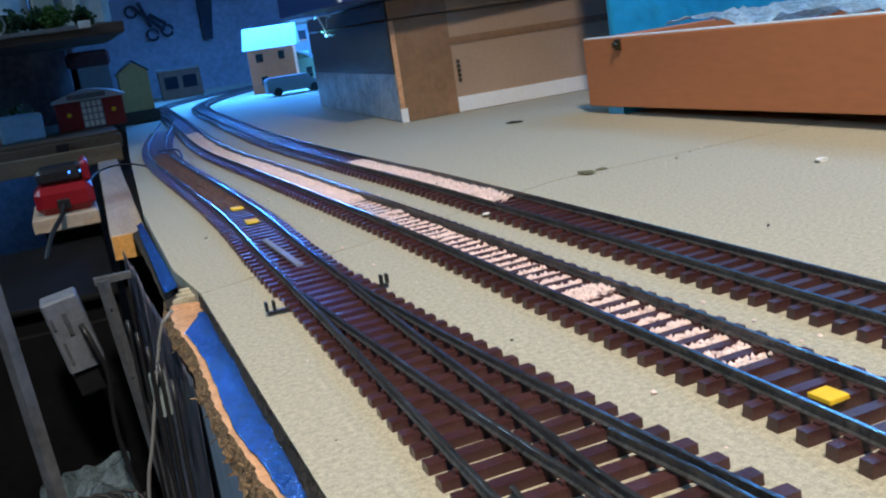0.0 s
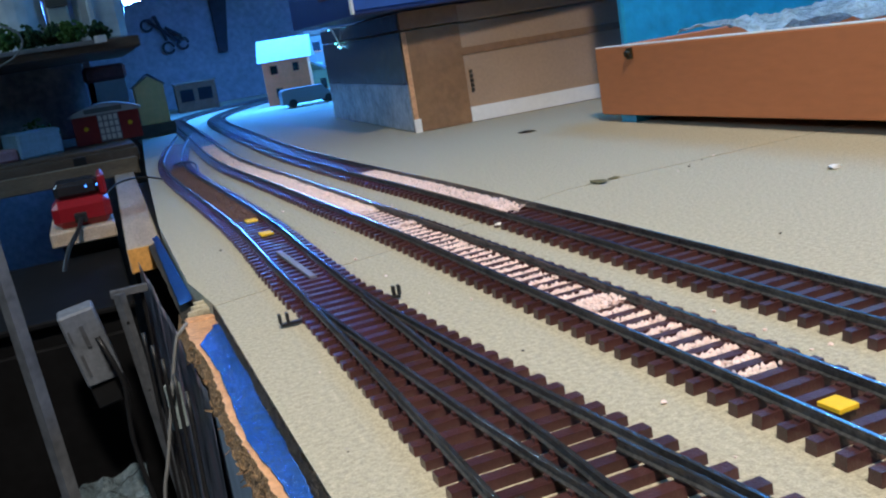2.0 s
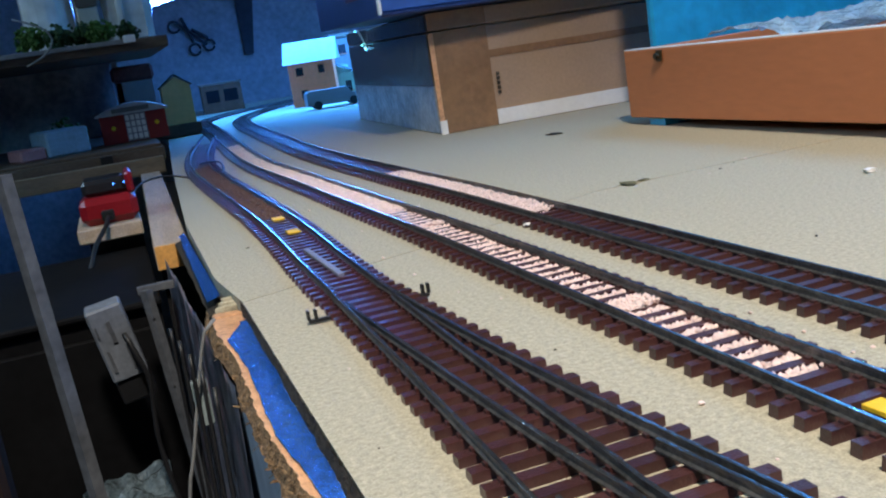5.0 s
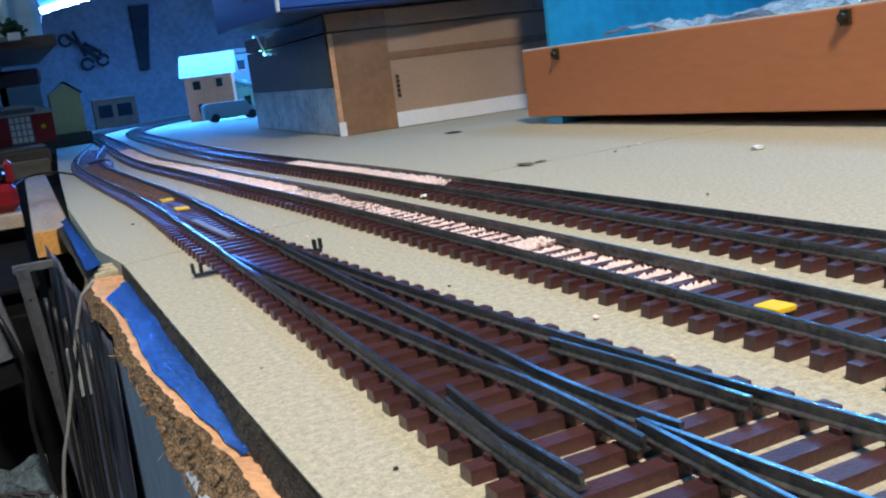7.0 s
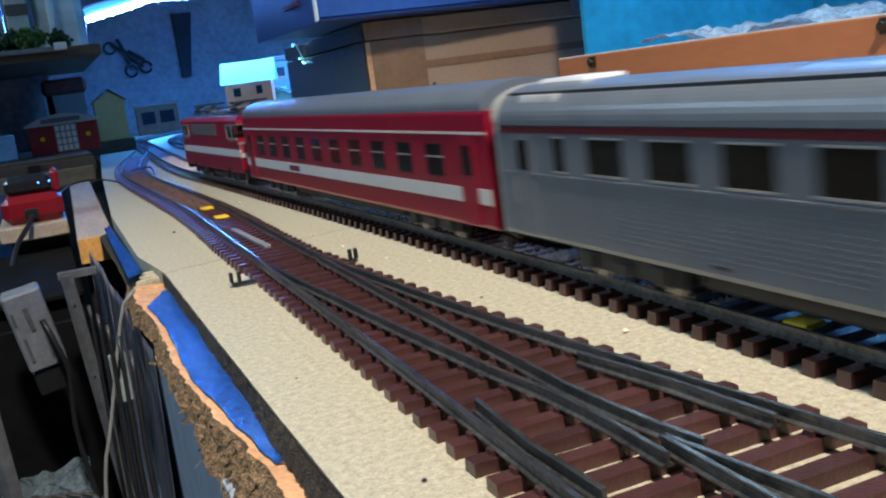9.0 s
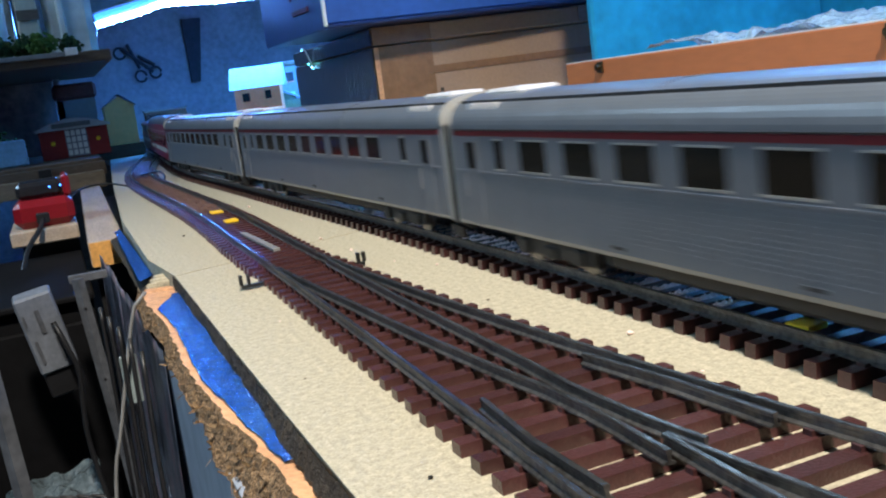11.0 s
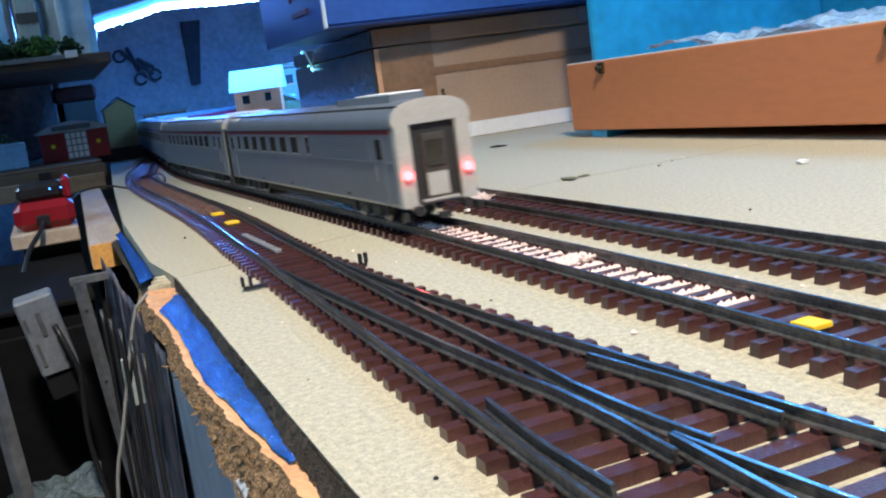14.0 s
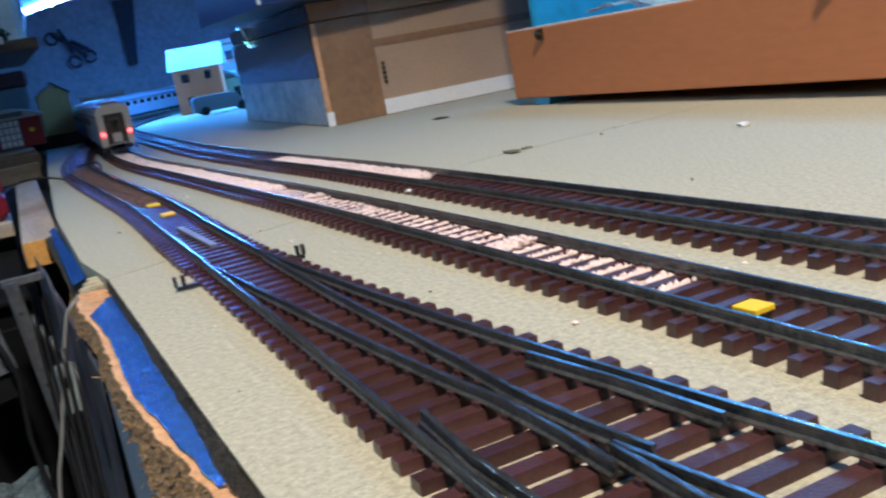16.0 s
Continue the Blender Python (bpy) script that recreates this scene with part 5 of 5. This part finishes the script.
def grey_coach(name_label, tail=False, second=False):
    length = (LAST if tail else CAR) - 0.0065
    c = thing("passenger_coach", name_label, "coach", group="train coaches")
    part("body", shell(length - 0.0040, 0.0140, 0.0428), M_TGREY, c, "silver-grey ribbed body")
    bm = bmesh.new()
    extrude_y(bm, roof_outline(0.0428, 0.0528, HALF * 0.99), -length / 2 + 0.0022, length / 2 - 0.0022)
    part("roof", bm, M_TROOF, c, "grey domed roof", smooth=False)
    for side in (-1, 1):
        side_block(c, "stripe", M_TSTRIPE, side, -length / 2 + 0.004, length / 2 - 0.004, 0.0414, 0.0429, 0.0003, label="dark red stripe under the roof")
        side_block(c, "gutter", M_TBLACK, side, -length / 2 + 0.004, length / 2 - 0.004, 0.0430, 0.0433, 0.0004)
        for i in range(11):
            z = 0.0178 + 0.00115 * i
            side_block(c, "rib", M_TGREY, side, -length / 2 + 0.026, length / 2 - 0.026, z, z + 0.00040, 0.00003)
        side_block(c, "waist_rib", M_TGREY, side, -length / 2 + 0.004, length / 2 - 0.004, 0.0305, 0.0311, 0.0004)
        n = 6 if tail else 9
        for i in range(n):
            y = length / 2 - 0.054 - i * (0.0210 if tail else 0.0232)
            glazing(c, side, y, 0.0112 if tail else 0.0138, 0.0322, 0.0402, False)
        for y, w in ((length / 2 - 0.034, 0.0045), (-length / 2 + (0.112 if tail else 0.036), 0.0045)):
            glazing(c, side, y, w, 0.0322, 0.0402, False)
        for s in (-1, 1):
            y = s * (length / 2 - 0.016)
            d = side_block(c, "door", M_TGREY, side, y - 0.0048, y + 0.0048, 0.0150, 0.0408, 0.0003, label="grey entrance door")
            side_block(d, "window", M_TGLASS, side, y - 0.0026, y + 0.0026, 0.0318, 0.0395, 0.0005)
            side_block(d, "handrail", M_TGREY, side, y + 0.0052, y + 0.0055, 0.0230, 0.0300, 0.0007, label="grey handrail")
        for y in (-0.09, 0.0, 0.06):
            side_block(c, "maker_plate", M_TBLACK, side, y, y + 0.0040, 0.0162, 0.0170, 0.0003)
    for side in (-1, 1):
        x = side * 0.0113
        part("roof_rib", block(min(x, x + side * 0.0007), max(x, x + side * 0.0007), -length / 2 + 0.004, length / 2 - 0.004, 0.0500, 0.0512), M_TBLACK, c, "dark seam along the roof")
    if tail:
        for side in (-1, 1):
            for i in range(7):
                z = 0.0318 + 0.00125 * i
                side_block(c, "rib", M_TGREY, side, -length / 2 + 0.028, -length / 2 + 0.104, z, z + 0.00045, 0.00025)
        part("generator_hatch", extrude_y(bmesh.new(), [(-0.0080, 0.0505), (0.0080, 0.0505), (0.0070, 0.0550), (-0.0070, 0.0550)], -length / 2 + 0.020, -length / 2 + 0.085), M_TROOF, c, "raised grey roof hatch")
        part("hatch_plate", block(-0.0069, 0.0069, -length / 2 + 0.0215, -length / 2 + 0.060, 0.0551, 0.0558, 0.0002), M_WHITE, c, "white hatch plate")
    for s in (-1, 1):
        y = s * (length / 2 - 0.022)
        if tail and s < 0:
            continue
        for k in range(4):
            part("roof_vent", jitter(block(-0.0138, -0.0114, y - 0.009 + 0.005 * k, y - 0.0055 + 0.005 * k, 0.0482, 0.0505), 0.0001), M_THATCH, c, "pale roof vent")
        part("roof_hatch", block(-0.0065, 0.0065, y - 0.011, y + 0.011, 0.0516, 0.0538, 0.0008), M_THATCH, c, "white roof hatch")
    for y in (-0.05, 0.05):
        part("roof_seam", extrude_y(bmesh.new(), roof_outline(0.0431, 0.0530, HALF * 0.995), y, y + 0.0006), M_TROOF, c)
    part("underframe", block(-0.011, 0.011, -0.075, 0.075, 0.0092, 0.0138, 0.001), M_TBLACK, c, "black underframe boxes")
    for y in (-0.10, 0.10):
        wheel_bogie(c, y, 0.0145)
    coach_ends(c, length, tail)
    return c


def red_carriage():
    length = CAR - 0.0065
    c = thing("passenger_coach", "red model coach with a cream stripe and grey roof", "coach", group="train coaches")
    part("body", shell(length, 0.0130, 0.0470), M_TRED, c, "glossy red body")
    part("roof", extrude_y(bmesh.new(), roof_outline(0.0470, 0.0545, HALF * 0.97), -length / 2 + 0.002, length / 2 - 0.002), M_TROOF, c, "grey domed roof")
    for side in (-1, 1):
        side_block(c, "stripe", M_TWHITE, side, -length / 2 + 0.001, length / 2 - 0.001, 0.0202, 0.0247, 0.0003, label="broad cream stripe")
        side_block(c, "line", M_TWHITE, side, -length / 2 + 0.001, length / 2 - 0.001, 0.0404, 0.0411, 0.0003, label="thin cream line")
        for i in range(10):
            glazing(c, side, 0.116 - i * 0.0257, 0.0128, 0.0272, 0.0372, True, M_TSTRIPE)
        for s in (-1, 1):
            y = s * (length / 2 - 0.014)
            d = side_block(c, "door", M_TRED, side, y - 0.0055, y + 0.0055, 0.0138, 0.0398, 0.0004, label="red entrance door")
            side_block(d, "window", M_TGLASS, side, y - 0.0028, y + 0.0028, 0.0285, 0.0372, 0.0006)
        side_block(c, "name_plate", M_TSTRIPE, side, 0.045, 0.062, 0.0212, 0.0236, 0.0005, label="dark red lettering plate")
    part("underframe", block(-0.011, 0.011, -0.07, 0.07, 0.0088, 0.0128, 0.001), M_TBLACK, c, "black underframe boxes")
    for y in (-0.10, 0.10):
        wheel_bogie(c, y, 0.0145)
    for s in (-1, 1):
        y = s * length / 2
        part("bellows", block(-0.0072, 0.0072, min(y, y + s * 0.0028), max(y, y + s * 0.0028), 0.0150, 0.0425, 0.0006), M_TBLACK, c, "black rubber gangway bellows")
        for x in (-0.0100, 0.0100):
            part("buffer", rod(bmesh.new(), (x, y, 0.0125), (x, y + s * 0.0030, 0.0125), 0.0019, 10), M_TBLACK, c)
    return c


def locomotive():
    c = thing("electric_locomotive", "red model electric locomotive with cream stripe and pantographs", "locomotive")
    L = 0.0935
    bm = bmesh.new()
    prof = [(-L + 0.004, 0.0140), (L - 0.004, 0.0140), (L, 0.0165), (L, 0.0250), (L - 0.0022, 0.0310), (L - 0.0078, 0.0352), (L - 0.0030, 0.0428), (L - 0.0005, 0.0436), (L - 0.002, 0.0452), (-L + 0.002, 0.0452), (-L + 0.0005, 0.0436), (-L + 0.0030, 0.0428), (-L + 0.0078, 0.0352), (-L + 0.0022, 0.0310), (-L, 0.0250), (-L, 0.0165)]
    a = [bm.verts.new((-HALF, y, z)) for y, z in prof]
    b = [bm.verts.new((HALF, y, z)) for y, z in prof]
    n = len(prof)
    for k in range(n):
        bm.faces.new((a[k], b[k], b[(k + 1) % n], a[(k + 1) % n]))
    bm.faces.new(a[::-1]), bm.faces.new(b)
    part("body", bm, M_TRED, c, "glossy dark red body")
    part("roof_edge", extrude_y(bmesh.new(), [(-HALF * 0.99, 0.0453), (HALF * 0.99, 0.0453), (HALF * 0.86, 0.0478), (-HALF * 0.86, 0.0478)], -L + 0.002, L - 0.002), M_TRED, c, "red roof edge")
    part("roof", extrude_y(bmesh.new(), [(-HALF * 0.80, 0.0479), (HALF * 0.80, 0.0479), (HALF * 0.6, 0.0490), (-HALF * 0.6, 0.0490)], -L + 0.010, L - 0.010), M_TBLACK, c, "dark roof deck")
    for side in (-1, 1):
        side_block(c, "stripe", M_TWHITE, side, -L + 0.0006, L - 0.0006, 0.0238, 0.0282, 0.0003, label="broad cream stripe")
        g = side_block(c, "grille", mat("grey_grille", (0.13, 0.10, 0.10), 0.4, metal=0.4), side, -0.032, 0.050, 0.0362, 0.0436, 0.0002, label="grey ventilation grille")
        for i in range(8):
            z = 0.0365 + 0.00090 * i
            side_block(g, "slat", M_GREYPAINT, side, -0.0315, 0.0495, z, z + 0.0003, 0.0006)
        for s in (-1, 1):
            y0, y1 = sorted((s * (L - 0.0290), s * (L - 0.0062)))
            w = side_block(c, "cab_window", M_TGLASS, side, y0, y1, 0.0350, 0.0426, 0.0002, label="dark cab side window")
            for z0, z1 in ((0.0342, 0.0350), (0.0426, 0.0432)):
                side_block(w, "frame", M_TFRAME, side, y0 - 0.0006, y1 + 0.0006, z0, z1, 0.0005, label="bright window frame")
            ye = s * (L - 0.0292)
            side_block(w, "frame", M_TFRAME, side, ye - 0.0006, ye + 0.0006, 0.0346, 0.0430, 0.0005, label="bright window frame")
            ym = s * (L - 0.0150)
            side_block(w, "bar", M_TFRAME, side, ym - 0.0003, ym + 0.0003, 0.0350, 0.0426, 0.0004, label="thin window bar")
            for yy in (s * (L - 0.0150), s * (L - 0.0225)):
                side_block(w, "handrail", M_TFRAME, side, yy - 0.0025, yy + 0.0025, 0.0332, 0.0335, 0.0007, label="bright handrail")
        for y in (-0.055, 0.055):
            side_block(c, "step_box", M_TBLACK, side, y - 0.004, y + 0.004, 0.0140, 0.0166, 0.0004)
    for s in (-1, 1):
        for x0, x1 in ((-0.0145, -0.0006), (0.0006, 0.0145)):
            bm = bmesh.new()
            vs = [bm.verts.new(p) for p in ((x0, s * (L - 0.0072), 0.0358), (x1, s * (L - 0.0072), 0.0358), (x1, s * (L - 0.0030), 0.0424), (x0, s * (L - 0.0030), 0.0424))]
            bm.faces.new(vs)
            bmesh.ops.solidify(bm, geom=bm.faces[:], thickness=0.0016)
            part("windscreen", bm, M_TGLASS, c, "dark cab windscreen")
        part("brow", block(-HALF, HALF, min(s * (L - 0.004), s * (L + 0.0004)), max(s * (L - 0.004), s * (L + 0.0004)), 0.0428, 0.0434), M_TFRAME, c, "bright trim over the cab")
        part("trim", block(-HALF * 1.01, HALF * 1.01, min(s * (L - 0.0050), s * (L - 0.0012)), max(s * (L - 0.0050), s * (L - 0.0012)), 0.0312, 0.0326), M_TFRAME, c, "bright trim under the windscreen")
        part("front_stripe", block(-HALF * 0.98, HALF * 0.98, min(s * (L - 0.001), s * (L + 0.0004)), max(s * (L - 0.001), s * (L + 0.0004)), 0.0236, 0.0262), M_TWHITE, c, "cream stripe round the end")
        for x in (-0.0095, 0.0095):
            part("headlamp", rod(bmesh.new(), (x, s * (L - 0.001), 0.0205), (x, s * (L + 0.0010), 0.0205), 0.0016, 10), M_TFRAME, c)
            part("buffer", rod(bmesh.new(), (x, s * L, 0.0132), (x, s * (L + 0.0048), 0.0132), 0.0020, 10), M_TBLACK, c)
        part("beam", block(-0.0145, 0.0145, min(s * (L - 0.004), s * (L + 0.0006)), max(s * (L - 0.004), s * (L + 0.0006)), 0.0105, 0.0160), M_TBLACK, c, "dark buffer beam")
        # pantograph, folded low over the cab end
        p = part("pantograph", block(-0.0085, 0.0085, s * 0.060 - 0.012, s * 0.060 + 0.012, 0.0494, 0.0502), M_TBLACK, c, "folded dark pantograph")
        for x in (-0.007, 0.007):
            part("arm", rod(bmesh.new(), (x, s * 0.060 - 0.012, 0.0510), (x * 0.8, s * 0.060 + 0.012, 0.0532), 0.0010, 6), M_TBLACK, p)
            part("arm", rod(bmesh.new(), (x * 0.8, s * 0.060 + 0.012, 0.0532), (x * 0.6, s * 0.060 - 0.008, 0.0552), 0.0010, 6), M_TBLACK, p)
        part("collector", block(-0.0105, 0.0105, s * 0.060 - 0.012, s * 0.060 - 0.004, 0.0548, 0.0562), M_TBLACK, p)
        for yy in (-0.010, 0.0, 0.010):
            part("cross_bar", rod(bmesh.new(), (-0.0080, s * 0.060 + yy, 0.0512 + 0.04 * abs(yy)), (0.0080, s * 0.060 + yy, 0.0512 + 0.04 * abs(yy)), 0.0009, 6), M_TBLACK, p)
        for x in (-0.006, 0.006):
            part("insulator", rod(bmesh.new(), (x, s * 0.060 - 0.009, 0.0490), (x, s * 0.060 - 0.009, 0.0506), 0.0014, 8), M_TBELLOWS, p, "pale insulator")
    for y in (-0.028, -0.004, 0.018):
        part("roof_box", block(-0.0062, 0.0062, y - 0.007, y + 0.007, 0.0491, 0.0512, 0.0005), M_TROOF, c, "grey roof equipment")
    part("roof_line", rod(bmesh.new(), (-0.004, -0.05, 0.0530), (-0.004, 0.05, 0.0530), 0.0004, 6), M_TBLACK, c)
    part("underframe", block(-0.011, 0.011, -0.018, 0.018, 0.0080, 0.0114, 0.001), M_TBLACK, c, "dark battery box")
    for y in (-0.052, 0.052):
        wheel_bogie(c, y, 0.0160)
    return c


loco = locomotive()
red_coach = red_carriage()
coaches = [grey_coach("silver-grey ribbed model coach with dark red stripe")]
for _ in range(3):
    coaches.append(copy_thing(coaches[0], pose(0, 0, 0)))
coaches.append(grey_coach("last silver-grey model coach with glowing red tail lamps", tail=True))
VEHICLES = [(loco, 0.0, LOCO, 0.052), (red_coach, LOCO, CAR, 0.10)] + [(c, LOCO + CAR * (i + 1), LAST if c is coaches[-1] else CAR, 0.10) for i, c in enumerate(coaches)]


def motions():
    for car, back, length, base in VEHICLES:
        rows = []
        for k in range(65):
            t = k * 0.25
            mid = S_ZERO + front_at(t) - back - length / 2
            a, b = on_main(max(mid + base, 0.001)), on_main(max(mid - base, 0.0))
            m = (a + b) / 2
            d = a - b
            rows.append((t, pose(m.x, m.y, 0, 0, 0, math.degrees(math.atan2(-d.x, d.y)))))
        walk(car, rows)


motions()
